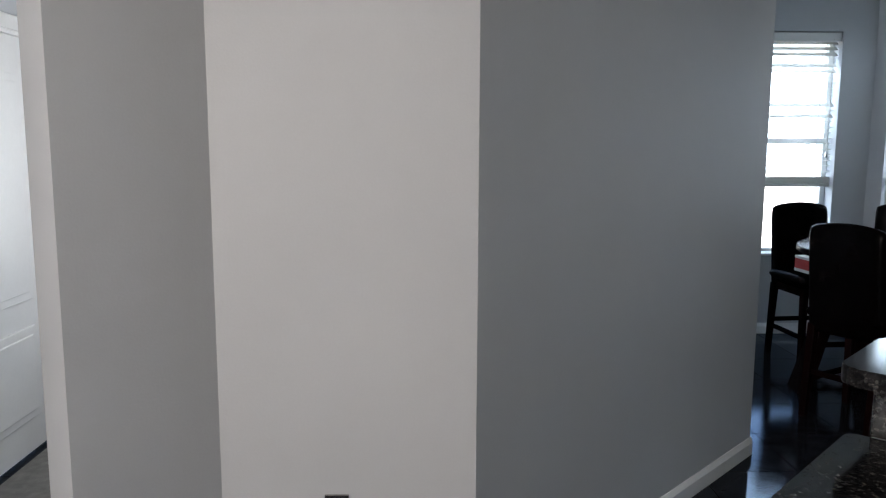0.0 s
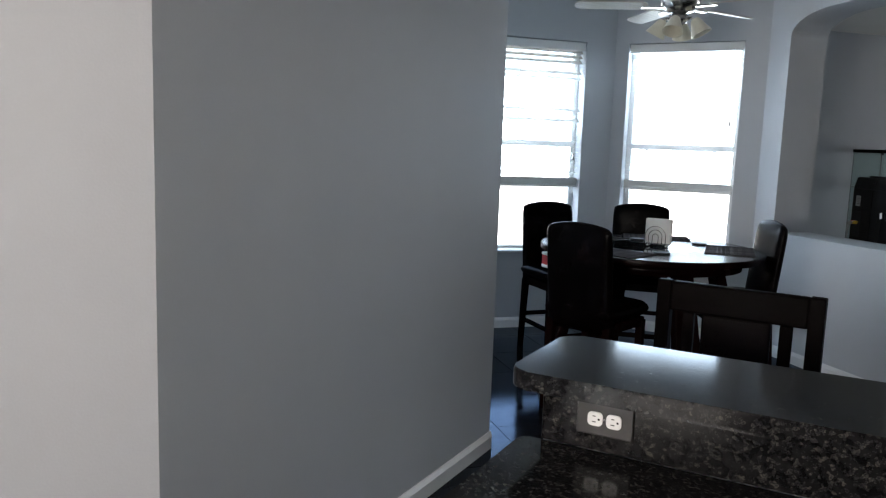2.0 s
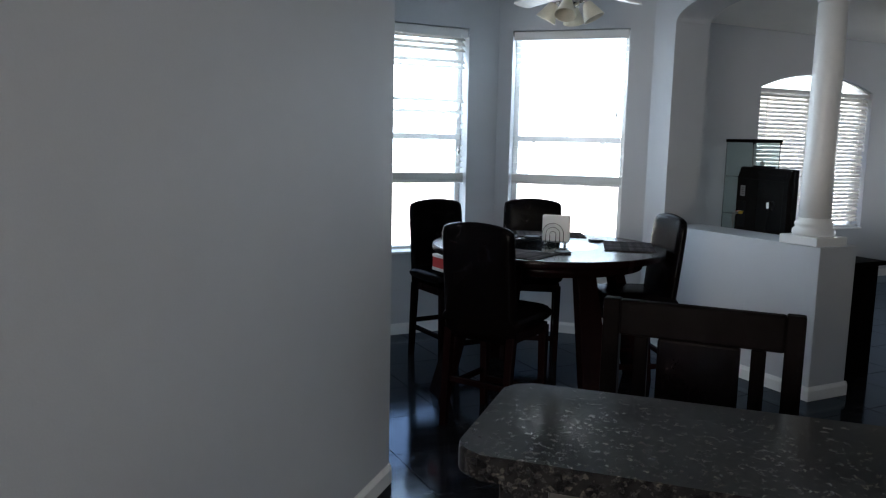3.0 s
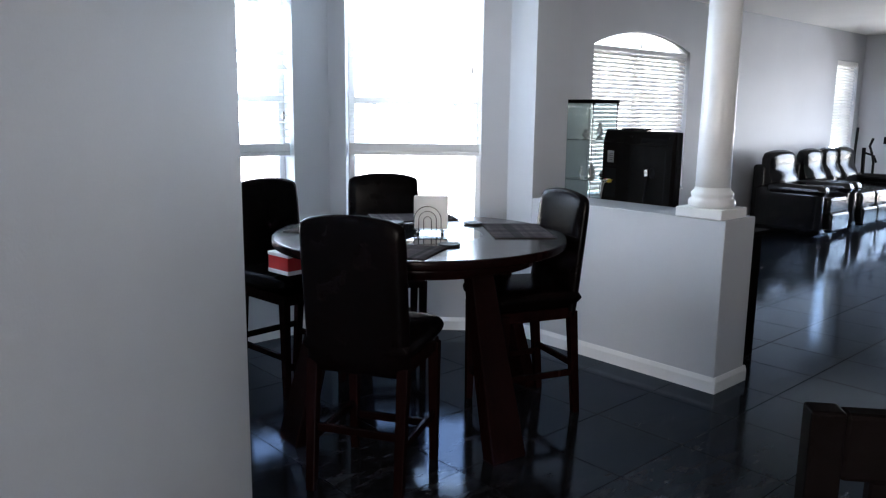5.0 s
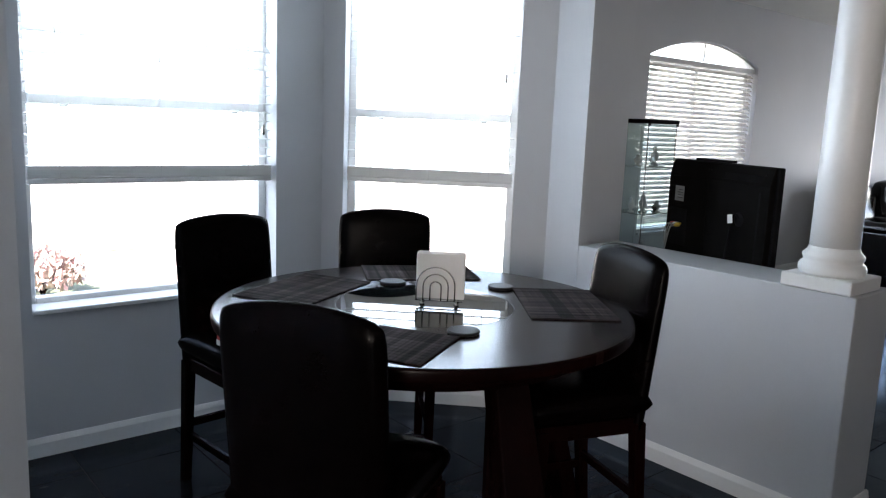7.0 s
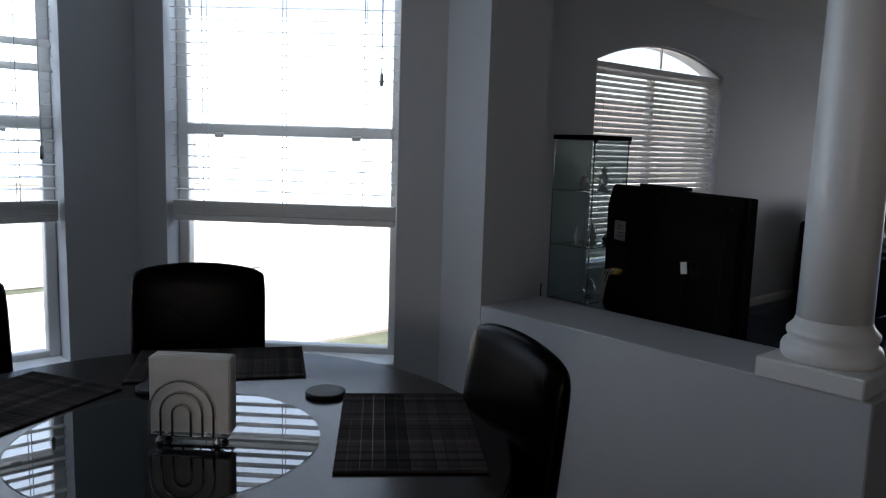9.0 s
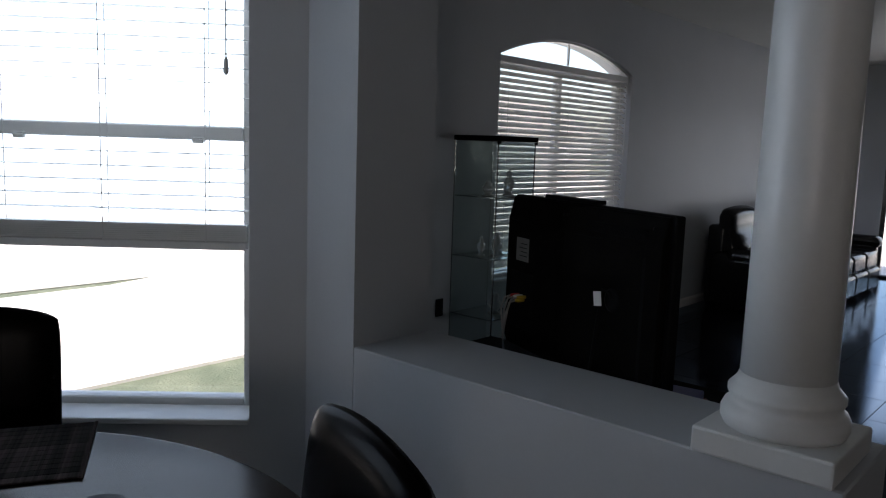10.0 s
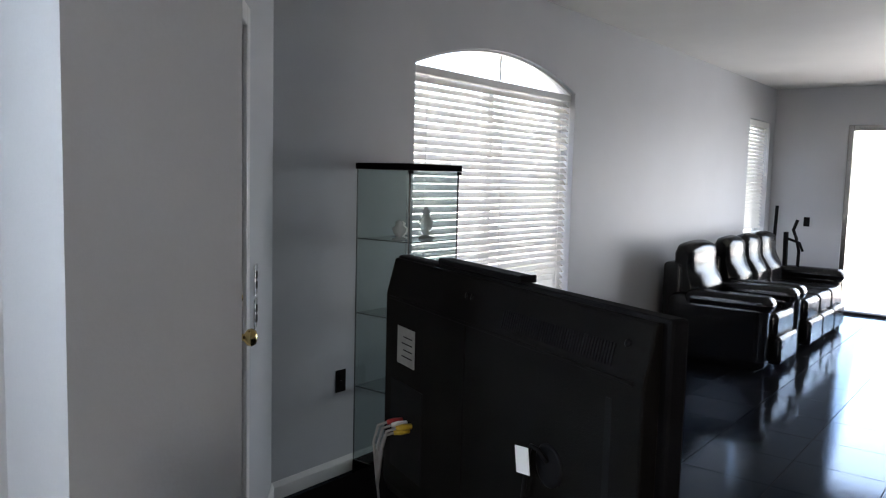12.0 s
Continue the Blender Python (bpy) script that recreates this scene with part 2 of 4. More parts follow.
class Shape:
    """A bmesh with a few solid builders; each takes an optional matrix."""

    def __init__(self):
        self.bm = bmesh.new()

    def _done(self, verts, bevel, seg, m):
        if bevel:
            es = list({e for v in verts for e in v.link_edges})
            r = bmesh.ops.bevel(self.bm, geom=es, offset=bevel, segments=seg, affect='EDGES', profile=0.5, clamp_overlap=True)
            verts = list({v for f in r["faces"] for v in f.verts} | {v for v in verts if v.is_valid})
        if m is not None:
            bmesh.ops.transform(self.bm, matrix=m, verts=verts)
        return verts

    def box(self, lo, hi, bevel=0.0, seg=2, m=None):
        r = bmesh.ops.create_cube(self.bm, size=1.0)["verts"]
        for v in r:
            v.co = Vector([lo[i] + (v.co[i] + 0.5) * (hi[i] - lo[i]) for i in range(3)])
        self._done(r, bevel, seg, m)
        return self

    def prism(self, outline, z0, z1, bevel=0.0, seg=2, m=None):
        a = [self.bm.verts.new((x, y, z0)) for x, y in outline]
        b = [self.bm.verts.new((x, y, z1)) for x, y in outline]
        k = len(a)
        self.bm.faces.new(a[::-1])
        self.bm.faces.new(b)
        for i in range(k):
            self.bm.faces.new((a[i], a[(i + 1) % k], b[(i + 1) % k], b[i]))
        self._done(a + b, bevel, seg, m)
        return self

    def taper(self, p, q, a, b, bevel=0.0, m=None):
        """A square-section bar from p to q with (x, y) sizes a at p and b at q."""
        vs = []
        for c, s in ((p, a), (q, b)):
            for sx, sy in ((-1, -1), (1, -1), (1, 1), (-1, 1)):
                vs.append(self.bm.verts.new((c[0] + sx * s[0] / 2, c[1] + sy * s[1] / 2, c[2])))
        f = self.bm.faces.new
        if q[2] > p[2]:
            f(vs[3::-1]), f(vs[4:])
            for i in range(4):
                f((vs[i], vs[(i + 1) % 4], vs[4 + (i + 1) % 4], vs[4 + i]))
        else:
            f(vs[:4]), f(vs[:3:-1])
            for i in range(4):
                f((vs[i], vs[4 + i], vs[4 + (i + 1) % 4], vs[(i + 1) % 4]))
        self._done(vs, bevel, 2, m)
        return self

    def lathe(self, profile, n=32, m=None, smooth=True):
        rings = []
        for r, z in profile:
            rings.append([self.bm.verts.new((r * math.cos(2 * math.pi * i / n), r * math.sin(2 * math.pi * i / n), z)) for i in range(n)])
        for a, b in zip(rings, rings[1:]):
            for i in range(n):
                fc = self.bm.faces.new((a[i], a[(i + 1) % n], b[(i + 1) % n], b[i]))
                fc.smooth = smooth
        self.bm.faces.new(rings[0][::-1])
        self.bm.faces.new(rings[-1])
        if m is not None:
            bmesh.ops.transform(self.bm, matrix=m, verts=[v for r in rings for v in r])
        return self

    def tube(self, path, r, n=8, m=None):
        pts = [Vector(p) for p in path]
        rings = []
        up = Vector((0.13, 0.21, 0.97))
        for i, p in enumerate(pts):
            d = (pts[min(i + 1, len(pts) - 1)] - pts[max(i - 1, 0)]).normalized()
            s = d.cross(up)
            if s.length < 0.05:
                s = d.cross(Vector((1, 0.1, 0)))
            s.normalize()
            u = s.cross(d)
            rings.append([self.bm.verts.new(p + r * (math.cos(2 * math.pi * k / n) * s + math.sin(2 * math.pi * k / n) * u)) for k in range(n)])
        for a, b in zip(rings, rings[1:]):
            for i in range(n):
                self.bm.faces.new((a[i], a[(i + 1) % n], b[(i + 1) % n], b[i])).smooth = True
        self.bm.faces.new(rings[0][::-1])
        self.bm.faces.new(rings[-1])
        if m is not None:
            bmesh.ops.transform(self.bm, matrix=m, verts=[v for q in rings for v in q])
        return self

    def smooth(self, angle=40):
        for f in self.bm.faces:
            f.smooth = len(f.verts) <= 4 and f.calc_area() < 0.012
        for e in self.bm.edges:
            if len(e.link_faces) == 2 and e.calc_face_angle(0) > radians(angle):
                e.smooth = False
        return self


def mesh_of(name, s, mat):
    bmesh.ops.recalc_face_normals(s.bm, faces=s.bm.faces)
    me = bpy.data.meshes.new(name)
    s.bm.to_mesh(me)
    s.bm.free()
    me.materials.append(mat)
    return me


def part(name, s, mat, parent, label=""):
    ob = new(name, mesh_of(name, s, mat))
    ob.parent = parent
    return tagged(ob, label)


def thing(name, m, label, category, group="", kind=""):
    ob = new(name)
    ob.empty_display_size = 0.1
    ob.matrix_world = m
    return tagged(ob, label, category, group, kind)


def solid(name, s, mat, label, category, kind="", group="", m=None):
    ob = new(name, mesh_of(name, s, mat))
    if m is not None:
        ob.matrix_world = m
    return tagged(ob, label, category, group, kind)


def along(p, q, z=0.0):
    """A pose with x from p to q and y to the left of it, and the length."""
    a, b = Vector((*p, z)), Vector((*q, z))
    d = b - a
    return pose(a.x, a.y, z, 0, 0, math.degrees(math.atan2(d.y, d.x))), d.length


H = 2.80
BASES = []


def wall(name, p, q, label, openings=(), thick=0.14, top=H, base=True, start=0.0, stop=0.0, mat=None):
    """A wall whose inner face runs from p to q, with its thickness to the left. openings: (s0, s1, z0, z1)."""
    m, ln = along(p, q)
    s = Shape()
    x = -start
    for s0, s1, z0, z1 in sorted(openings):
        s.box((x, 0, 0), (s0, thick, top))
        if z0 > 0:
            s.box((s0, 0, 0), (s1, thick, z0))
        s.box((s0, 0, z1), (s1, thick, top))
        x = s1
    s.box((x, 0, 0), (ln + stop, thick, top))
    ob = solid(name, s, mat or PAINT, label, "wall", "structure", m=m)
    if base:
        gaps = [(0.0, 0.0)] + [(a, b) for a, b, c, d in sorted(openings) if c <= 0] + [(ln, ln)]
        for (a, b), (c, d) in zip(gaps, gaps[1:]):
            if c - b > 0.05:
                baseboard(m, b, c)
    return ob


def baseboard(m, a, b, h=0.088):
    s = Shape()
    s.prism([(0, 0), (-0.014, 0), (-0.014, h * 0.72), (-0.009, h * 0.86), (-0.004, h), (0, h)], a, b)
    # profile stands in y, z and runs along x
    bmesh.ops.transform(s.bm, matrix=Matrix(((0, 0, 1, 0), (1, 0, 0, -0.001), (0, 1, 0, 0), (0, 0, 0, 1))), verts=s.bm.verts)
    solid("baseboard", s, TRIM, "white painted wooden baseboard along the wall foot", "baseboard", "structure", m=m)


# ---- the large structure ----
W_END, W_CORNER = (0.08, 4.69), (-1.398, 3.213)
E_PT, F_PT = (-2.148, 3.213), (-2.442, 2.918)
BAY = (2.005, 7.15)
s = Shape()
s.box((-6.0, -3.2, -0.12), (13.0, 7.9, -0.006))
floor = solid("floor", s, GROUT, "charcoal square ceramic tiles with grey grout joints", "floor", "structure")
s = Shape()
s.box((-6.0, -3.2, H), (13.0, 7.9, H + 0.15))
solid("ceiling", s, CEILING, "white lightly textured flat ceiling", "ceiling", "structure")

s = Shape()
s.box((-3.46, 3.5, -0.004), (-2.3, 5.39, 0.006))
solid("carpet", s, CARPET, "grey cut-pile carpet in the hall", "carpet", "structure")
wall("wall_gray", W_CORNER, W_END, "grey painted wall running diagonally beside the bar", thick=0.12)
wall("wall_light", E_PT, W_CORNER, "pale grey painted wall turning into the hall", thick=0.12)
wall("wall_hall", F_PT, E_PT, "pale grey painted hall wall", thick=0.16)
DOORY = (4.14, 4.96)
# the first opening is for the added kitchen window, never in view
wall("wall_west", (-3.47, -3.0), (-3.47, 5.4), "grey painted wall with a white panelled door",
     [(2.95, 4.15, 0.95, 2.15), (3.0 + DOORY[0], 3.0 + DOORY[1], 0.0, 2.06)])
# opening for the made-up hall window, out of view
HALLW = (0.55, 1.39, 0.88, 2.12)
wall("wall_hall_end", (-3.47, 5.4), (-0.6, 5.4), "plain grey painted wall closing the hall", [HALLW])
wall("wall_south", (12.8, -3.0), (-3.47, -3.0), "plain grey painted wall behind the kitchen")
wall("wall_bay_side", W_END, (0.08, 7.15), "grey painted side wall of the dining bay", thick=0.12)
WIN1 = (0.50, 1.655, 0.65, 2.42)
wall("wall_bay", (0.08, 7.15), BAY, "grey painted bay wall under a wide window", [WIN1], thick=0.20)
WIN2 = (0.115, 1.03, 0.65, 2.42)
wall("wall_bay_corner", BAY, (2.86, 6.295), "grey painted angled bay wall with a tall window", [WIN2], thick=0.20)
ARCH = (5.60 - 4.6, 7.445 - 4.6, 0.61, 2.38)
FARW = (11.74 - 4.6, 12.59 - 4.6, 0.92, 2.36)
SLIDE = (0.86, 3.30, 0.0, 2.33)


def arc_z(u):
    """Height of the segmental arch over the big window, u from 0 to 1."""
    half, rise = (ARCH[1] - ARCH[0]) / 2, 0.17
    r = (half * half + rise * rise) / (2 * rise)
    return 2.21 + math.sqrt(max(r * r - ((u - 0.5) * 2 * half) ** 2, 0)) - (r - rise)


def spandrel(s, a, b, z_of, top, t0, t1, n=24):
    """Fills from a curve up to a level, between a and b along x and t0 and t1 along y."""
    ring = [(a + (b - a) * i / n, z_of(i / n)) for i in range(n + 1)] + [(b, top), (a, top)]
    s.prism(ring, -t1, -t0, m=Matrix(((1, 0, 0, 0), (0, 0, -1, 0), (0, 1, 0, 0), (0, 0, 0, 1))))


arch_wall = wall("wall_north", (4.6, 7.70), (12.8, 7.70), "grey painted wall with an arched window and a narrow one", [ARCH, FARW], thick=0.20)
bm = bmesh.new()
bm.from_mesh(arch_wall.data)
s = Shape()
s.bm.free()
s.bm = bm
spandrel(s, ARCH[0], ARCH[1], arc_z, 2.3805, 0.0, 0.2)
bm.to_mesh(arch_wall.data)
bm.free()
wall("wall_east", (12.8, 7.70), (12.8, -3.0), "grey painted end wall with a sliding glass door", [SLIDE], thick=0.16)
DIAG_DOOR = (0.14, 0.995, 0.0, 2.05)
wall("wall_entry", (3.19, 6.295), (4.6, 7.70), "grey painted angled wall with a white door", [DIAG_DOOR], thick=0.14)

# knee wall, its jamb, and the arched header over the opening
KX0, KX1, KY0, KY1, KZ = 2.86, 3.19, 4.72, 6.07, 0.950
s = Shape()
s.box((KX0, KY0, 0), (KX1, KY1, KZ), 0.004, 1)
solid("wall_knee", s, PAINT, "waist-high grey painted half wall below the arched opening", "half wall", "structure")
s = Shape()
s.box((KX0, KY1, 0), (KX1, 6.30, H))
ring = []
for i in range(15):
    a = math.pi / 2 * i / 14
    ring.append((KY1 - 0.42 * (1 - math.cos(a)), 2.42 + 0.16 * math.sin(a)))
ring += [(4.55, 2.58), (4.55, H), (KY1, H)]
s.prism(ring, KX0, KX1, m=Matrix(((0, 0, 1, 0), (1, 0, 0, 0), (0, 1, 0, 0), (0, 0, 0, 1))))
s.box((KX0, -3.0, 2.58), (KX1, 4.55, H))
solid("wall_header", s, PAINT, "grey painted jamb and arched header of the opening", "wall", "structure")
m, ln = along((KX0, KY1 + 0.225), (KX0, KY0 - 0.013))
baseboard(m, 0, ln)
m, ln = along((KX0 - 0.013, KY0), (KX1 + 0.013, KY0))
baseboard(m, 0, ln)
m, ln = along((KX1, KY0 - 0.013), (KX1, 6.28))
baseboard(m, 0, ln)

# ---- ground and outdoors ----
s = Shape()
s.box((-300, -300, -0.6), (300, 300, -0.20))
solid("ground", s, GRASS, "sunlit lawn reaching away from the house", "lawn", "structure")
s = Shape()
s.box((-40, 13.4, -0.20), (60, 31.0, -0.17), 0.01, 1)
solid("road", s, CONCRETE, "pale concrete street beyond the lawn", "road", "structure")
s = Shape()
s.prism([(2.1, 9.6), (9.5, 9.6), (9.5, 13.4), (6.2, 13.4), (5.3, 13.1), (2.1, 13.0)], -0.20, -0.175)
# made-up pale slab, added to keep the view past the glass door bright
s.box((13.0, -6, -0.20), (70.0, 9.0, -0.04))
solid("pavement", s, CONCRETE, "pale concrete driveway beside the lawn, and a made-up bright slab past the glass door", "driveway", "structure")

# ---- windows ----


def sash_window(name, m, x0, x1, z0, z1, depth, label, mid=None, sill=True, blind=None, tilt=8.0, valance=True, frame_y=0.12, odd=()):
    """A white hung window in an opening of a wall with pose m; blind: height of its bottom rail."""
    w = thing(name, m, label, "window", kind="structure")
    f, y0, y1 = 0.042, frame_y, frame_y + 0.06
    for nm, lo, hi in (("window_frame", (x0, y0, z0), (x0 + f, y1, z1)), ("window_frame", (x1 - f, y0, z0), (x1, y1, z1)),
                       ("window_frame", (x0 + f, y0, z0), (x1 - f, y1, z0 + f)), ("window_frame", (x0 + f, y0, z1 - f), (x1 - f, y1, z1))):
        part(nm, Shape().box(lo, hi, 0.004, 1), TRIM, w)
    mid = mid or (z0 + z1) / 2
    r = part("meeting_rail", Shape().box((x0 + f, y0 - 0.012, mid - 0.022), (x1 - f, y1 - 0.015, mid + 0.022), 0.004, 1), TRIM, w)
    for x in (x0 + 0.18, x1 - 0.18):
        part("sash_latch", Shape().box((x - 0.018, y0 - 0.028, mid - 0.034), (x + 0.018, y0 - 0.008, mid - 0.012), 0.004, 1), TRIM, r)
    for a, b in ((z0 + f, mid - 0.022), (mid + 0.022, z1 - f)):
        g = part("pane", Shape().box((x0 + f, y0 + 0.028, a), (x1 - f, y0 + 0.032, b)), GLASS, w)
        g.visible_shadow = False
    if sill:
        part("window_sill", Shape().box((x0 - 0.0, -0.022, z0 - 0.002), (x1 + 0.0, y0, z0 + 0.018), 0.005, 2), TRIM, w, "white marble sill")
    if blind is not None:
        blinds(m, x0, x1, z1, blind, tilt, valance, cord=0.93 if odd else 0.62, odd=odd)
    return w


def blinds(m, x0, x1, z1, bottom, tilt, valance=True, pitch=0.044, y=0.055, cord=0.62, odd=()):
    b = thing("window_blind", m, "white two-inch slatted blind hanging in the window", "blind")
    top = z1 - 0.004
    part("head_rail", Shape().box((x0 + 0.012, y - 0.028, top - 0.045), (x1 - 0.012, y + 0.028, top), 0.003, 1), TRIM, b)
    if valance:
        part("valance", Shape().box((x0 + 0.006, y - 0.046, top - 0.07), (x1 - 0.006, y - 0.034, top - 0.002), 0.003, 1), TRIM, b)
    n = int((top - 0.06 - bottom - (0.085 if tilt < 30 else 0.03)) / pitch)
    sl = Shape()
    sl.box((x0 + 0.014, -0.024, -0.0008), (x1 - 0.014, 0.024, 0.0008), 0.0, 1)
    bmesh.ops.recalc_face_normals(sl.bm, faces=sl.bm.faces)
    me = mesh_of("slat", sl, SLAT)
    for i in range(n):
        o = new("slat", me)
        o.parent = b
        o.matrix_basis = pose(0, y, top - 0.075 - i * pitch, 38 if i in odd else tilt)
    end = top - 0.075 - n * pitch
    for i, z in enumerate([bottom + 0.031 + 0.0065 * k for k in range(8)] if end - bottom > 0.05 else []):
        o = new("slat", me)
        o.parent = b
        o.matrix_basis = pose(0, y, z, 0) @ Matrix.Diagonal((1, 1, 3.7, 1))
    part("bottom_rail", Shape().box((x0 + 0.014, y - 0.026, bottom), (x1 - 0.014, y + 0.026, bottom + 0.026), 0.004, 1), TRIM, b)
    for x in (x0 + 0.14, (x0 + x1) / 2, x1 - 0.14):
        for dy in (-0.027, 0.027):
            part("ladder_cord", Shape().box((x - 0.0015, y + dy - 0.001, bottom + 0.02), (x + 0.0015, y + dy + 0.001, top - 0.04)), TRIM, b)
    part("pull_cord", Shape().tube([(x1 - 0.07, y - 0.05, top - 0.05), (x1 - 0.07, y - 0.05, top - cord)], 0.0025, 6), TRIM, b)
    part("tassel", Shape().lathe([(0.003, 0), (0.009, 0.008), (0.007, 0.045), (0.002, 0.055)], 10, pose(x1 - 0.07, y - 0.05, top - cord - 0.05)), CHROME if cord > 0.9 else TRIM, b, "small cord tassel")


m_bay, _ = along((0.08, 7.15), BAY)
m_cor, _ = along(BAY, (2.86, 6.295))
m_north, _ = along((4.6, 7.70), (12.8, 7.70))
sash_window("window_1", m_bay, *WIN1[:2], 0.65, 2.42, 0.2, "tall white-framed bay window with a half-lowered blind", 1.57, blind=1.205, tilt=6, odd=(0, 1, 2, 4, 5, 11, 13))
sash_window("window_2", m_cor, *WIN2[:2], 0.65, 2.42, 0.2, "tall white-framed angled bay window with a half-lowered blind", 1.57, blind=1.205, tilt=2)
sash_window("window_4", m_north, *FARW[:2], FARW[2], FARW[3], 0.2, "narrow white window with closed slatted blind", blind=0.96, tilt=52)

# the arched window with its closed blind
w3 = thing("window_3", m_north, "wide arched white window with a slatted blind below the arch", "window", kind="structure")
f = 0.045
part("window_frame", Shape().box((ARCH[0], 0.12, 0.61), (ARCH[0] + f, 0.18, 2.19), 0.004, 1), TRIM, w3)
part("window_frame", Shape().box((ARCH[1] - f, 0.12, 0.61), (ARCH[1], 0.18, 2.19), 0.004, 1), TRIM, w3)
part("window_frame", Shape().box((ARCH[0] + f, 0.12, 0.61), (ARCH[1] - f, 0.18, 0.61 + f), 0.004, 1), TRIM, w3)
s = Shape()
cx = (ARCH[0] + ARCH[1]) / 2
ring = [(ARCH[0] + (ARCH[1] - ARCH[0]) * i / 24, arc_z(i / 24)) for i in range(25)]
ring += [(cx + (x - cx) * 0.98, z - 0.013) for x, z in ring[::-1]]
s.prism(ring, -0.075, -0.030, m=Matrix(((1, 0, 0, 0), (0, 0, -1, 0), (0, 1, 0, 0), (0, 0, 0, 1))))
part("arch_frame", s, TRIM, w3)
part("transom", Shape().box((ARCH[0] + f, 0.11, 2.13), (ARCH[1] - f, 0.17, 2.19), 0.004, 1), TRIM, w3)
part("mullion", Shape().box((cx - 0.008, 0.050, 2.205), (cx + 0.008, 0.07, 2.365), 0.003, 1), TRIM, w3)
part("mullion", Shape().box((cx - 0.03, 0.12, 0.655), (cx + 0.03, 0.175, 2.13), 0.003, 1), TRIM, w3)
g = part("pane", Shape().box((ARCH[0] + f, 0.150, 0.655), (ARCH[1] - f, 0.154, 2.13)), GLASS, w3)
g.visible_shadow = False
s = Shape()
s.prism([(cx + (x - cx) * 0.975, z - 0.014) for x, z in ring[:25]] + [(ARCH[1] - 0.06, 2.19), (ARCH[0] + 0.06, 2.19)], -0.055, -0.052,
        m=Matrix(((1, 0, 0, 0), (0, 0, -1, 0), (0, 1, 0, 0), (0, 0, 0, 1))))
g = part("arch_pane", s, GLASS, w3)
g.visible_shadow = False
part("window_sill", Shape().box((ARCH[0], -0.022, 0.608), (ARCH[1], 0.12, 0.628), 0.005, 2), TRIM, w3)
blinds(m_north, ARCH[0], ARCH[1], 2.20, 0.63, 46, False)

# sliding glass door at the far end
m_east, _ = along((12.8, 7.70), (12.8, -3.0))
d = thing("door_1", m_east, "white-framed sliding glass door filled with daylight", "door", kind="structure")
for lo, hi in (((SLIDE[0], 0.02, 0.03), (SLIDE[0] + 0.06, 0.12, 2.33)), ((SLIDE[1] - 0.06, 0.02, 0.03), (SLIDE[1], 0.12, 2.33)),
               ((SLIDE[0] + 0.06, 0.02, 2.26), (SLIDE[1] - 0.06, 0.12, 2.33)), ((2.05, 0.03, 0.03), (2.12, 0.09, 2.26))):
    part("door_frame", Shape().box(lo, hi, 0.004, 1), CHROME, d, "pale aluminium frame")
part("threshold", Shape().box((SLIDE[0], 0.0, -0.004), (SLIDE[1], 0.14, 0.03), 0.004, 1), BLACKPLASTIC, d, "dark metal track")
g = part("pane", Shape().box((SLIDE[0] + 0.06, 0.06, 0.03), (SLIDE[1] - 0.06, 0.065, 2.26)), GLASS, d)
g.visible_shadow = False

# unseen window added behind the walker to hold the kitchen fill lamp
m_west, _ = along((-3.47, -3.0), (-3.47, 5.4))
sash_window("window_5", m_west, 2.95, 4.15, 0.95, 2.15, 0.14, "unseen white window added for the kitchen fill lamp", frame_y=0.06)

# unseen window added round the corner to house the hall fill lamp
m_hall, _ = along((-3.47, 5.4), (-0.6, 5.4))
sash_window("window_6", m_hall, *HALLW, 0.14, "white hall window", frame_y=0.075)

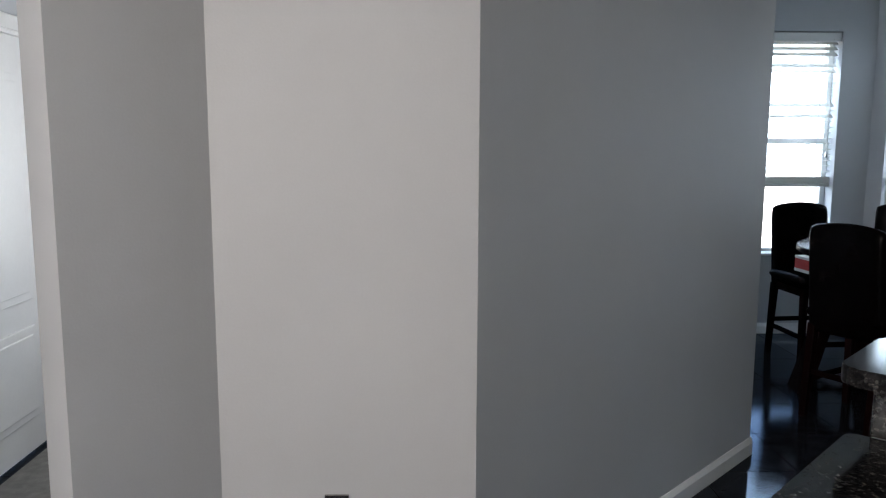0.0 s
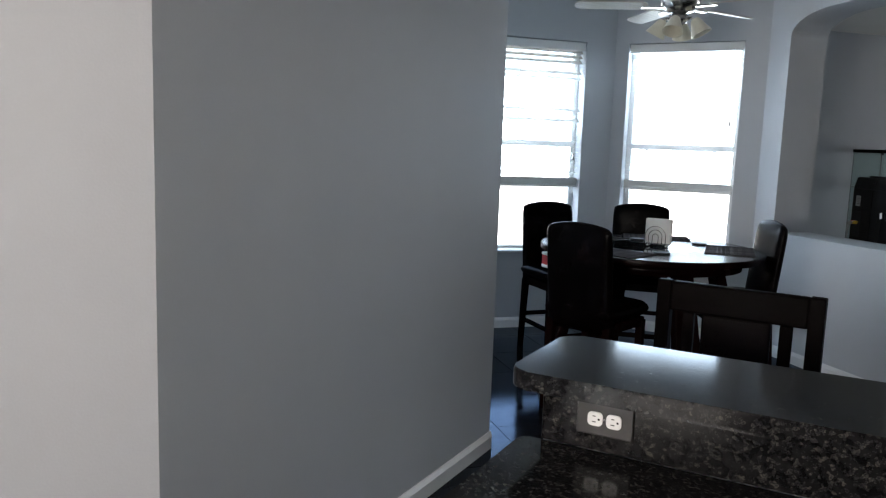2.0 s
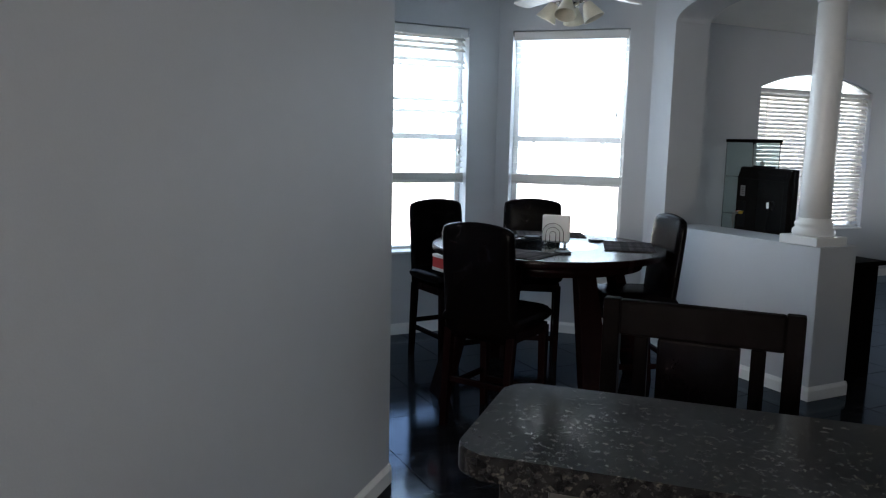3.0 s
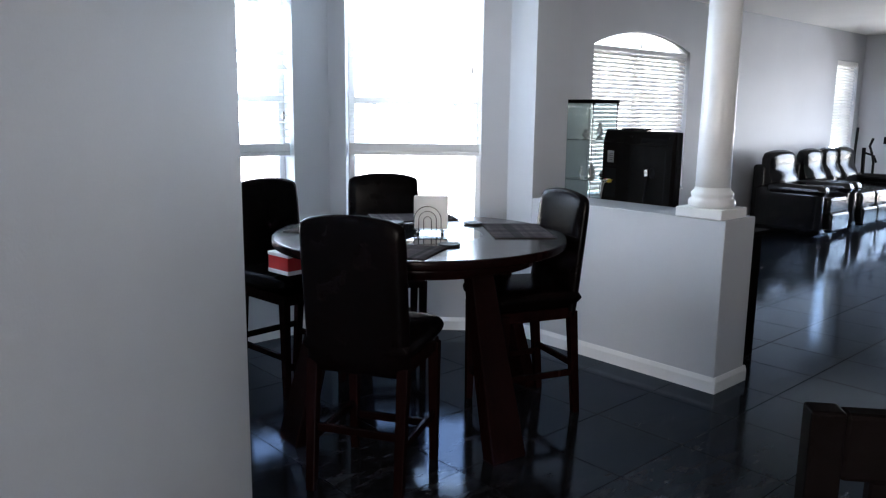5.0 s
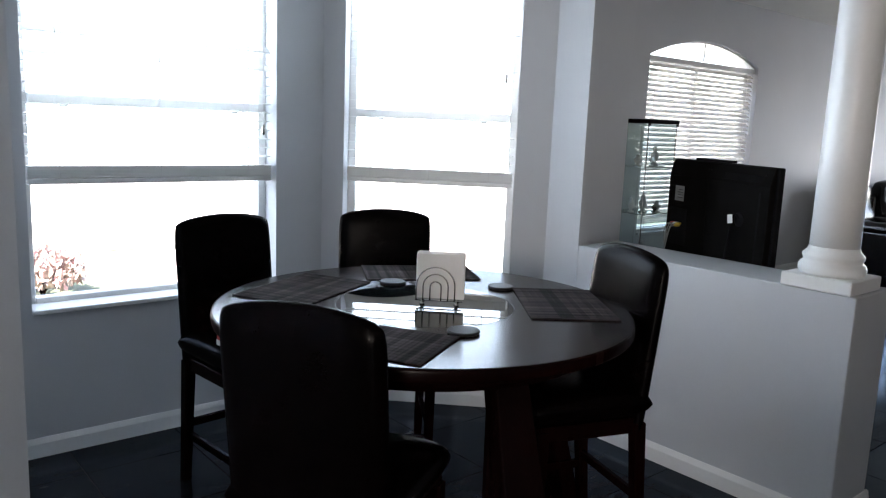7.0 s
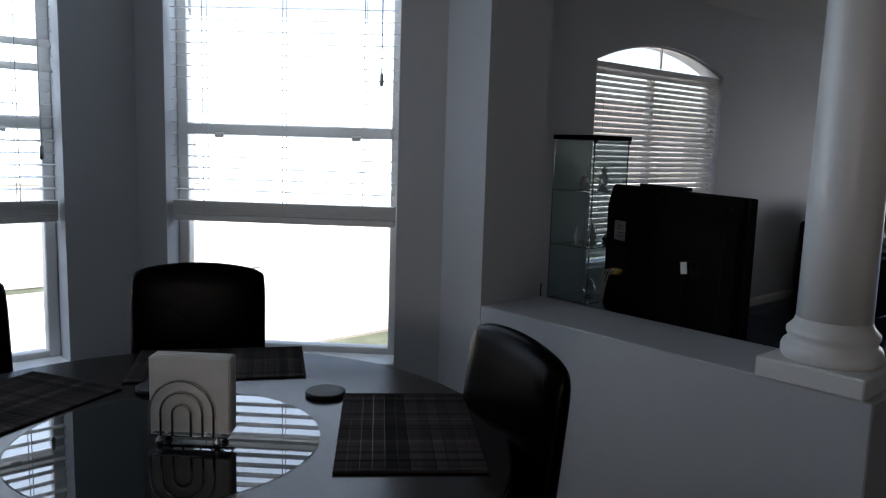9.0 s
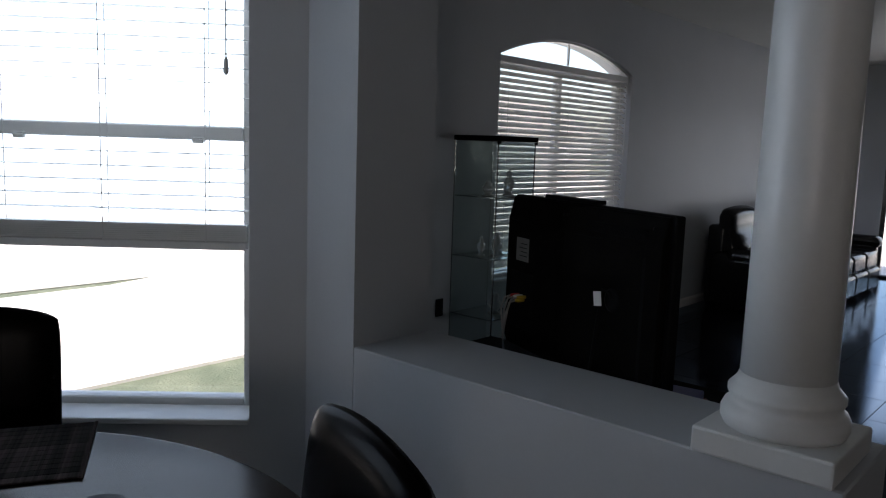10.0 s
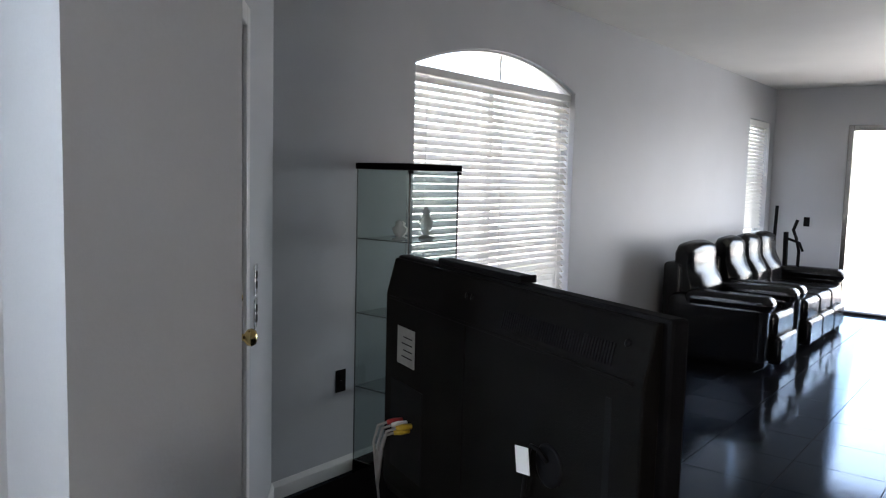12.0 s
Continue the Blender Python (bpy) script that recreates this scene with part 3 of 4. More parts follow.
# ---- doors ----


def panel_door(name, m, x0, x1, z1, label, hinge_left, thick=0.035, knob=BRASS, depth=0.03, rows=((0.25, 0.70), (0.83, 1.90))):
    d = thing(name, m, label, "door", kind="structure")
    lo, hi = x0 + 0.025, x1 - 0.025
    part("slab", Shape().box((lo, depth, 0.012), (hi, depth + thick, z1 - 0.025), 0.003, 1), TRIM, d)
    w = hi - lo
    for a, b in ((0.14, 0.86),):
        for z0, z2 in rows:
            s = Shape()
            X0, X1 = lo + a * w, lo + b * w
            s.box((X0, depth - 0.012, z0), (X1, depth + 0.002, z2), 0.005, 2)
            s.box((X0 + 0.04, depth - 0.021, z0 + 0.04), (X1 - 0.04, depth - 0.010, z2 - 0.04), 0.006, 2)
            part("door_panel", s, TRIM, d)
    for a, b in ((x0, x0 + 0.025), (x1 - 0.025, x1)):
        part("door_jamb", Shape().box((a, 0.0, 0), (b, 0.12, z1)), TRIM, d)
    part("door_jamb", Shape().box((x0 + 0.025, 0.0, z1 - 0.025), (x1 - 0.025, 0.12, z1)), TRIM, d)
    for a, b, z0, z2 in ((x0 - 0.065, x0 + 0.008, 0, z1 + 0.06), (x1 - 0.008, x1 + 0.065, 0, z1 + 0.06), (x0 + 0.008, x1 - 0.008, z1 - 0.008, z1 + 0.06)):
        part("casing", Shape().box((a, -0.018, z0), (b, -0.001, z2), 0.005, 2), TRIM, d)
    kx = hi - 0.07 if hinge_left else lo + 0.07
    k = part("door_knob", Shape().lathe([(0.032, 0), (0.032, 0.008), (0.013, 0.014), (0.012, 0.035), (0.026, 0.045), (0.030, 0.060), (0.022, 0.074), (0.004, 0.078)], 20,
             pose(kx, depth, 1.03, 90)), knob, d, "round brass knob")
    part("deadbolt", Shape().lathe([(0.030, 0), (0.028, 0.012), (0.012, 0.018), (0.011, 0.030), (0.003, 0.031)], 18, pose(kx, depth, 1.16, 90)), knob, d, "brass deadbolt")
    return d


panel_door("door_2", m_west, 3.0 + DOORY[0], 3.0 + DOORY[1], 2.06, "closed white two-panel interior door", False, rows=((0.18, 0.64), (0.77, 1.86)))
m_diag, _ = along((3.19, 6.295), (4.6, 7.70))
panel_door("door_3", m_diag, DIAG_DOOR[0], DIAG_DOOR[1], 2.05, "closed white entry door with a brass knob", True, depth=0.015)

# ---- kitchen bar ----
# local x runs along the bar, y from the kitchen to the dining side
m_bar = pose(-0.675, 2.617, 0, 0, 0, -45)
BL = 3.2


def rounded(x0, y0, x1, y1, r, n=6):
    out = []
    for cx, cy, a0 in ((x1 - r, y0 + r, -90), (x1 - r, y1 - r, 0), (x0 + r, y1 - r, 90), (x0 + r, y0 + r, 180)):
        for i in range(n + 1):
            a = radians(a0 + 90 * i / n)
            out.append((cx + r * math.cos(a), cy + r * math.sin(a)))
    return out


counter = thing("bar_counter", m_bar, "raised black speckled granite bar top with rounded edge", "bar counter")
part("slab", Shape().prism(rounded(0, 0, BL, 0.365, 0.045), 1.03, 1.07, 0.012, 3).smooth(50), GRANITE, counter)
part("support_strip", Shape().box((0.05, 0.055, 1.0225), (BL, 0.215, 1.0298), 0.001, 1), BLACKWOOD, counter, "dark strip under the slab")
bar = thing("bar_wall", m_bar, "half wall carrying the granite bar top", "half wall", kind="structure")
part("core", Shape().box((0.06, 0.077, 0), (BL, 0.20, 1.022)), PAINT, bar, "grey painted half wall")
part("backsplash", Shape().box((0.06, 0.062, 0.911), (BL, 0.076, 1.022), 0.002, 1), GRANITE, bar, "black speckled granite upstand")
part("end_outlet", Shape().box((0.052, 0.10, 0.925), (0.060, 0.145, 0.985), 0.003, 1), WHITEPLASTIC, bar, "white switch plate")
solid("worktop", Shape().prism(rounded(0.015, -0.56, BL, 0.0615, 0.02), 0.872, 0.910, 0.008, 3).smooth(50), GRANITE, "black speckled granite kitchen worktop", "worktop", m=m_bar)
for i in range(4):
    cab = thing("base_cabinet", m_bar @ pose(0.04 + i * 0.78, 0, 0), "dark wooden kitchen base cabinet under the worktop", "cabinet", "kitchen base cabinets")
    part("body", Shape().box((0, -0.52, 0.10), (0.77, 0.05, 0.872)), BLACKWOOD, cab)
    part("plinth", Shape().box((0, -0.46, 0.0), (0.77, 0.05, 0.10)), BLACKWOOD, cab)
    for k in (0, 1):
        dr = part("cabinet_door", Shape().box((0.012 + k * 0.379, -0.540, 0.12), (0.379 + k * 0.379, -0.521, 0.855), 0.004, 1), BLACKWOOD, cab)
        part("handle", Shape().tube([(0.34 + k * 0.09, -0.541, 0.66), (0.34 + k * 0.09, -0.565, 0.67), (0.34 + k * 0.09, -0.565, 0.79), (0.34 + k * 0.09, -0.541, 0.80)], 0.005), CHROME, dr)


BRONZE = surface("dark_bronze_plate", (0.012, 0.011, 0.010), (0.022, 0.020, 0.018), 12, (0.28, 0.4), 0.1, 200)


def outlet(m, plate, face, label, horizontal=False):
    """A duplex outlet on a wall; local x along it, y out of it to the viewer, z up."""
    o = thing("electrical_outlet", m, label, "outlet")
    w, h = (0.118, 0.072) if horizontal else (0.072, 0.118)
    p = part("cover_plate", Shape().box((-w / 2, 0.0005, -h / 2), (w / 2, 0.006, h / 2), 0.003, 2), plate, o)
    for k in (-1, 1):
        c = (k * 0.0195 if horizontal else 0, 0.006, 0 if horizontal else k * 0.0195)
        so = part("socket", Shape().prism(rounded(-0.0155, -0.0145, 0.0155, 0.0145, 0.009), 0, 0.0035, m=pose(*c, -90)), face, p)
        for dx, dz, ww, hh in ((-0.006, 0.002, 0.002, 0.008), (0.006, 0.002, 0.002, 0.0065), (0, -0.008, 0.004, 0.004)):
            if horizontal:
                dx, dz, ww, hh = dz, dx, hh, ww
            part("slot", Shape().box((c[0] + dx - ww / 2, 0.0094, c[2] + dz - hh / 2), (c[0] + dx + ww / 2, 0.0100, c[2] + dz + hh / 2)), BLACKPLASTIC, p)
    part("screw", Shape().lathe([(0.003, 0), (0.003, 0.001), (0.001, 0.0015)], 10, pose(0, 0.006, 0, -90)), CHROME, o)
    return o


outlet(m_bar @ pose(0.197, 0.062, 0.981, 0, 0, 180), BRONZE, WHITEPLASTIC, "white duplex outlet in a black plate on the granite upstand", True)
outlet(pose(5.05, 7.70, 0.50, 0, 0, 180), BLACKPLASTIC, BLACKPLASTIC, "dark duplex outlet on the grey wall")
outlet(pose(-1.81, 3.213, 0.447, 0, 0, 180), CHROME, BLACKPLASTIC, "steel-plated duplex outlet on the pale wall")
for z in (1.16, 1.03):
    outlet(m_diag @ pose(1.34, 0.0, z, 0, 0, 180), CHROME, BLACKPLASTIC, "grey switch plate beside the entry door")
outlet(pose(12.80, 7.24, 1.12, 0, 0, 90), BLACKPLASTIC, BLACKPLASTIC, "dark switch plate on the end wall")

# ---- column on the half wall ----
CX, CY = 2.982, 4.875
col = thing("column", pose(CX, CY, KZ), "white round column with a moulded base on the half wall", "column", kind="structure")
part("plinth", Shape().box((-0.137, -0.137, 0.0), (0.137, 0.137, 0.055), 0.006, 2), TRIM, col)
part("base", Shape().lathe([(0.118, 0.055), (0.124, 0.068), (0.124, 0.085), (0.118, 0.098), (0.111, 0.102), (0.108, 0.112), (0.113, 0.122), (0.113, 0.132), (0.104, 0.142), (0.097, 0.150), (0.092, 0.165)], 40), TRIM, col)
part("shaft", Shape().lathe([(0.092, 0.165), (0.090, 0.5), (0.086, 1.0), (0.082, 1.45)], 40), TRIM, col)
part("capital", Shape().lathe([(0.082, 1.45), (0.090, 1.46), (0.090, 1.475), (0.084, 1.485), (0.087, 1.53), (0.109, 1.555), (0.117, 1.58)], 40), TRIM, col)
part("abacus", Shape().box((-0.16, -0.16, 1.58), (0.165, 0.16, 1.633), 0.005, 2), TRIM, col)

# ---- dining table ----
TX, TY, TZ = 1.50, 5.60, 0.91
tab = thing("dining_table", pose(TX, TY, 0, 0, 0, 0), "round espresso wood counter-height table with a glass centre", "table")
part("edge_band", Shape().lathe([(0.66, 0.866), (0.706, 0.867), (0.713, 0.871), (0.715, 0.878), (0.715, 0.902), (0.7135, 0.906), (0.711, 0.9075), (0.66, 0.9075)], 96).smooth(35), WOOD, tab)
part("tabletop", Shape().lathe([(0.7095, 0.9076), (0.7095, 0.9085), (0.7085, 0.909), (0.704, 0.909), (0.311, 0.909), (0.310, 0.899), (0.02, 0.899)], 96).smooth(20), TABLEWOOD, tab)
part("glass_inset", Shape().lathe([(0.3095, 0.901), (0.3095, 0.9088), (0.3085, 0.9096), (0.3075, 0.9096), (0.29, 0.9096), (0.01, 0.9096)], 72, smooth=False), BLACKGLASS, tab, "dark glass disc set flush in the top")
part("apron", Shape().lathe([(0.56, 0.80), (0.58, 0.80), (0.58, 0.862), (0.56, 0.862)], 72).smooth(35), WOOD, tab)
for k in range(4):
    s = Shape()
    s.taper((0.69, 0, 0), (0.47, 0, 0.80), (0.075, 0.19), (0.07, 0.12), 0.006)
    bmesh.ops.transform(s.bm, matrix=pose(0, 0, 0, 0, 0, -7 + 90 * k), verts=s.bm.verts)
    part("leg", s, WOOD, tab)
part("centre_block", Shape().box((-0.20, -0.20, 0.80), (0.20, 0.20, 0.862)), WOOD, tab)


def pillow(w, h, t, bulge, bow, m, n=16):
    """An upholstered pad: x from -w to w, z from 0 to h, rounded edges, full faces, a bowed top."""
    s = Shape()
    front, rear = {}, {}
    prof = [math.copysign(1 - (1 - abs(q)) ** 2.2, q) for q in (2 * i / n - 1 for i in range(n + 1))]
    for i, u in enumerate(prof):
        for j, v in enumerate(prof):
            k = math.sqrt(max(0.0, (1 - abs(u) ** 10) * (1 - abs(v) ** 14)))
            y = t * k + bulge * (1 - u * u) * (1 - v * v)
            x = w * u * (1 - 0.03 * abs(v) ** 10)
            z = (v + 1) / 2 * (h + bow * (1 - u * u) - 0.012 * abs(u) ** 12)
            front[i, j] = s.bm.verts.new((x, -y, z))
            rear[i, j] = front[i, j] if y < 1e-6 else s.bm.verts.new((x, y, z))
    for g, flip in ((front, False), (rear, True)):
        for i in range(n):
            for j in range(n):
                q = [g[i, j], g[i + 1, j], g[i + 1, j + 1], g[i, j + 1]]
                s.bm.faces.new(q[::-1] if flip else q).smooth = True
    bmesh.ops.transform(s.bm, matrix=m, verts=s.bm.verts)
    return s


def dining_chair():
    """Upholstered counter-height chair, facing +y, its back's middle over the origin."""
    c = thing("dining_chair", pose(0, 0, 0), "tall dark leather dining chair with espresso legs", "chair", "chairs round the table")
    part("backrest", pillow(0.216, 0.61, 0.030, 0.010, 0.028, pose(0, 0.062, 0.49, 6)), LEATHER, c)
    part("seat", pillow(0.224, 0.46, 0.046, 0.014, 0.0, Matrix(((1, 0, 0, 0), (0, 0, 1, 0.015), (0, 1, 0, 0.608), (0, 0, 0, 1)))), LEATHER, c)
    part("seat_frame", Shape().box((-0.20, 0.04, 0.50), (0.20, 0.45, 0.556), 0.004, 1), WOOD, c)
    for sx in (-1, 1):
        part("leg", Shape().taper((sx * 0.187, 0.008, 0), (sx * 0.190, 0.055, 0.54), (0.036, 0.036), (0.046, 0.046), 0.004), WOOD, c)
        part("leg", Shape().taper((sx * 0.187, 0.432, 0), (sx * 0.187, 0.428, 0.54), (0.034, 0.034), (0.046, 0.046), 0.004), WOOD, c)
        part("stretcher", Shape().box((sx * 0.187 - 0.010, 0.045, 0.20), (sx * 0.187 + 0.010, 0.416, 0.232), 0.003, 1), WOOD, c)
    part("stretcher", Shape().box((-0.168, 0.420, 0.145), (0.168, 0.442, 0.180), 0.003, 1), WOOD, c)
    part("stretcher", Shape().box((-0.168, 0.026, 0.245), (0.168, 0.046, 0.277), 0.003, 1), WOOD, c)
    return c


ch = dining_chair()
places = (((0.705, 5.06), 30), ((1.205, 6.60), -85), ((1.965, 6.50), -122), ((2.145, 5.225), 161))
for i, (p, ang) in enumerate(places):
    m = pose(p[0], p[1], 0, 0, 0, ang - 90) @ pose(0, 0.0, 0)
    if i == 0:
        ch.matrix_world = m
    else:
        copy_thing(ch, m)

# red and white box on the chair by the window
bx = thing("cardboard_box", pose(1.15, 6.17, 0.676, 0, 0, 5), "red and white cardboard box lying on a chair seat", "box")
part("carton", Shape().box((-0.125, -0.085, 0), (0.125, 0.085, 0.088), 0.003, 1), REDCARD, bx)
part("lid", Shape().box((-0.127, -0.087, 0.089), (0.127, 0.087, 0.108), 0.003, 1), PAPER, bx, "pale lid")
part("stripe", Shape().box((-0.1262, -0.0862, 0.0), (0.1262, 0.0862, 0.022), 0.002, 1), PAPER, bx, "pale lower band")

# ---- bar stool ----
st = thing("bar_stool", pose(0.134, 2.943, 0, 0, 0, -50 + 180), "dark wooden bar stool with a slatted back at the bar", "stool")
for sx in (-1, 1):
    part("back_post", Shape().taper((sx * 0.202, 0, 0), (sx * 0.202, 0, 1.162), (0.042, 0.042), (0.040, 0.036), 0.004), BLACKWOOD, st)
    part("leg", Shape().taper((sx * 0.185, 0.36, 0), (sx * 0.185, 0.36, 0.72), (0.038, 0.038), (0.042, 0.042), 0.004), BLACKWOOD, st)
    part("stretcher", Shape().box((sx * 0.187 - 0.011, 0.021, 0.22), (sx * 0.187 + 0.011, 0.341, 0.255), 0.003, 1), BLACKWOOD, st)
    part("slat", Shape().box((sx * 0.130 - 0.016, -0.010, 0.83), (sx * 0.130 + 0.016, 0.010, 1.075), 0.003, 1), BLACKWOOD, st)
part("splat", Shape().box((-0.092, -0.012, 0.83), (0.092, 0.012, 1.075), 0.006, 2), LEATHER, st, "dark padded splat")
part("top_rail", Shape().box((-0.183, -0.016, 1.075), (0.183, 0.016, 1.160), 0.006, 2), BLACKWOOD, st)
part("lower_rail", Shape().box((-0.183, -0.014, 0.785), (0.183, 0.014, 0.83), 0.005, 2), BLACKWOOD, st)
part("seat", Shape().prism(rounded(-0.205, 0.022, 0.205, 0.39, 0.03, 4), 0.722, 0.78, 0.018, 3).smooth(60), LEATHER, st)
part("stretcher", Shape().box((-0.166, 0.349, 0.20), (0.166, 0.371, 0.235), 0.003, 1), BLACKWOOD, st)
part("stretcher", Shape().box((-0.183, -0.010, 0.26), (0.183, 0.010, 0.295), 0.003, 1), BLACKWOOD, st)

# ---- television and stand ----
tvdir = math.degrees(math.atan2(0.80, 0.35))
stand = thing("tv_stand", pose(3.23, 4.885, 0), "low black wooden television stand behind the half wall", "tv stand")
part("top", Shape().box((0, 0, 0.775), (0.52, 1.36, 0.805), 0.004, 1), BLACKWOOD, stand)
part("side_panel", Shape().box((0.03, 0.03, 0), (0.48, 0.055, 0.775), 0.003, 1), BLACKWOOD, stand)
part("side_panel", Shape().box((0.03, 1.305, 0), (0.48, 1.33, 0.775), 0.003, 1), BLACKWOOD, stand)
part("back_panel", Shape().box((0.03, 0.056, 0.06), (0.042, 1.304, 0.774)), BLACKWOOD, stand)
part("shelf", Shape().box((0.043, 0.056, 0.36), (0.47, 1.304, 0.385), 0.003, 1), BLACKWOOD, stand)
part("shelf", Shape().box((0.043, 0.056, 0.06), (0.47, 1.304, 0.085), 0.003, 1), BLACKWOOD, stand)
# local x along the screen, y to the back (towards the half wall)
m_tv = pose(3.246, 5.261, 0.805, 0, 0, tvdir)
TW, YB = 0.835, 0.032
GREYLABEL = surface("grey_label", (0.20, 0.20, 0.195), (0.30, 0.30, 0.29), 40, (0.5, 0.6), 0.1, 200)
tv = thing("television", m_tv, "dark flat television turned away, cables at its back", "television")
part("bezel", Shape().box((0, -0.034, 0.045), (TW, 0.0, 0.588), 0.006, 2), BLACKPLASTIC, tv)
part("screen", Shape().box((0.03, -0.0375, 0.085), (TW - 0.03, -0.0345, 0.57)), BLACKGLASS, tv, "black glass screen")
turn = Matrix(((0, 0, 1, 0), (1, 0, 0, 0), (0, 1, 0, 0), (0, 0, 0, 1)))
back = part("back_shell", Shape().prism([(0.0005, 0.055), (0.02, 0.055), (YB, 0.085), (YB, 0.505), (0.012, 0.583), (0.0005, 0.583)], 0.012, TW - 0.012, 0.004, 2, m=turn), GREYPLASTIC, tv)
part("crease", Shape().box((0.03, YB - 0.001, 0.497), (TW - 0.03, YB + 0.002, 0.503), 0.001, 1), GREYPLASTIC, back)
part("seam", Shape().box((0.470, YB - 0.001, 0.10), (0.4735, YB + 0.0022, 0.497), 0.0008, 1), GREYPLASTIC, back)
part("side_groove", Shape().box((0.070, YB - 0.001, 0.10), (0.084, YB + 0.001, 0.47), 0.001, 1), BLACKPLASTIC, back)
for i in range(44):
    part("vent_slot", Shape().box((-0.0017, -0.001, -0.016), (0.0017, 0.0012, 0.016), m=pose(0.08 + i * 0.0064, 0.0265, 0.529, 14)), BLACKPLASTIC, back)
for x in (0.055, 0.465, 0.485):
    part("screw", Shape().lathe([(0.006, 0), (0.006, 0.0015), (0.002, 0.002)], 12, pose(x, 0.022, 0.549, -76)), BLACKPLASTIC, back)
part("cable_hole", Shape().lathe([(0.034, 0.0), (0.034, 0.003), (0.028, 0.004), (0.005, 0.004)], 28, pose(0.205, YB - 0.001, 0.328, -90)), BLACKPLASTIC, tv)
part("connector_bay", Shape().box((TW - 0.20, YB - 0.001, 0.13), (TW - 0.05, YB + 0.002, 0.325), 0.001, 1), BLACKPLASTIC, tv, "recessed black connector panel")
part("rating_label", Shape().box((TW - 0.160, YB, 0.365), (TW - 0.078, YB + 0.0012, 0.445)), GREYLABEL, tv, "pale grey rating label")
for k in range(4):
    part("print_bar", Shape().box((TW - 0.150, YB + 0.0013, 0.382 + k * 0.014), (TW - 0.10 - 0.008 * (k % 2), YB + 0.0016, 0.3845 + k * 0.014)), BLACKPLASTIC, tv)
part("cable_tag", Shape().box((-0.018, 0, -0.020), (0.018, 0.0012, 0.022), m=pose(0.244, YB + 0.022, 0.326, 0, 10, 0)), PAPER, tv, "white tag on the power lead")
part("power_lead", Shape().tube([(0.205, YB + 0.004, 0.334), (0.215, YB + 0.014, 0.352), (0.230, YB + 0.017, 0.354), (0.241, YB + 0.014, 0.338), (0.263, YB + 0.012, 0.20), (0.275, YB + 0.02, 0.06), (0.28, YB + 0.03, 0.004)], 0.004), BLACKPLASTIC, tv)
part("pedestal_neck", Shape().box((TW / 2 - 0.07, -0.03, 0.02), (TW / 2 + 0.07, 0.02, 0.056), 0.006, 1), BLACKPLASTIC, tv)
part("pedestal", Shape().prism(rounded(TW / 2 - 0.24, -0.13, TW / 2 + 0.24, 0.10, 0.08), 0.0, 0.02, 0.006, 2), BLACKGLASS, tv, "glossy black pedestal")
for k, (mt, dx) in enumerate(((YELLOW, 0), (PAPER, 0.022), (REDPLUG, 0.044), (YELLOW, 0.010))):
    x, z = TW - 0.155 + dx, 0.245 - 0.012 * (k == 3)
    part("plug", Shape().lathe([(0.006, 0), (0.007, 0.02), (0.005, 0.034), (0.002, 0.036)], 10, pose(x, YB + 0.002, z, -90, 0, 0)), mt, tv)
    part("signal_cable", Shape().tube([(x, YB + 0.036, z), (x + 0.012, YB + 0.052, z - 0.008), (x + 0.03, YB + 0.054, z - 0.05), (TW - 0.085, YB + 0.045, 0.10), (TW - 0.075, YB + 0.035, 0.05), (TW - 0.10, YB + 0.03, 0.004)], 0.0032), CABLEGREY, tv)
sb = thing("sensor_bar", m_tv @ pose(0.35, -0.014, 0.589), "slim black sensor bar on top of the television", "speaker")
part("body", Shape().box((0, -0.018, 0), (0.29, 0.016, 0.012), 0.003, 2), BLACKPLASTIC, sb)
part("end_cap", Shape().box((-0.005, -0.019, 0), (0.0, 0.017, 0.0135), 0.002, 1), BLACKPLASTIC, sb)

# small cases lying on the stand beside the screen
REDCASE = surface("dark_red_plastic", (0.10, 0.008, 0.008), (0.15, 0.014, 0.012), 10, (0.3, 0.45), 0.1, 120)
BLUECASE = surface("blue_plastic", (0.006, 0.018, 0.18), (0.010, 0.028, 0.26), 10, (0.3, 0.45), 0.1, 120)
for nm, x, y, z, ang, mt, lb in (("game_case", 3.50, 5.30, 0.806, 24, REDCASE, "small dark red plastic case on the television stand"), ("game_case", 3.505, 5.325, 0.8305, 8, BLUECASE, "small blue plastic case stacked on a red one")):
    gcase = thing(nm, pose(x, y, z, 0, 0, ang), lb, "case")
    part("shell", Shape().box((-0.045, -0.055, 0), (0.045, 0.055, 0.024), 0.005, 2), mt, gcase)
    part("seam", Shape().box((-0.0456, -0.050, 0.011), (-0.0446, 0.050, 0.0125)), BLACKPLASTIC, gcase)

# ---- glass display cabinet ----
gc = thing("display_cabinet", pose(5.12, 7.31, 0), "slim glass display cabinet with a black top and base", "display cabinet")
GW, GD, GH = 0.40, 0.365, 1.63
part("base", Shape().box((0, 0, 0), (GW, GD, 0.065), 0.004, 1), BLACKWOOD, gc)
part("top", Shape().box((-0.008, -0.008, GH - 0.032), (GW + 0.008, GD, GH), 0.003, 1), BLACKWOOD, gc)
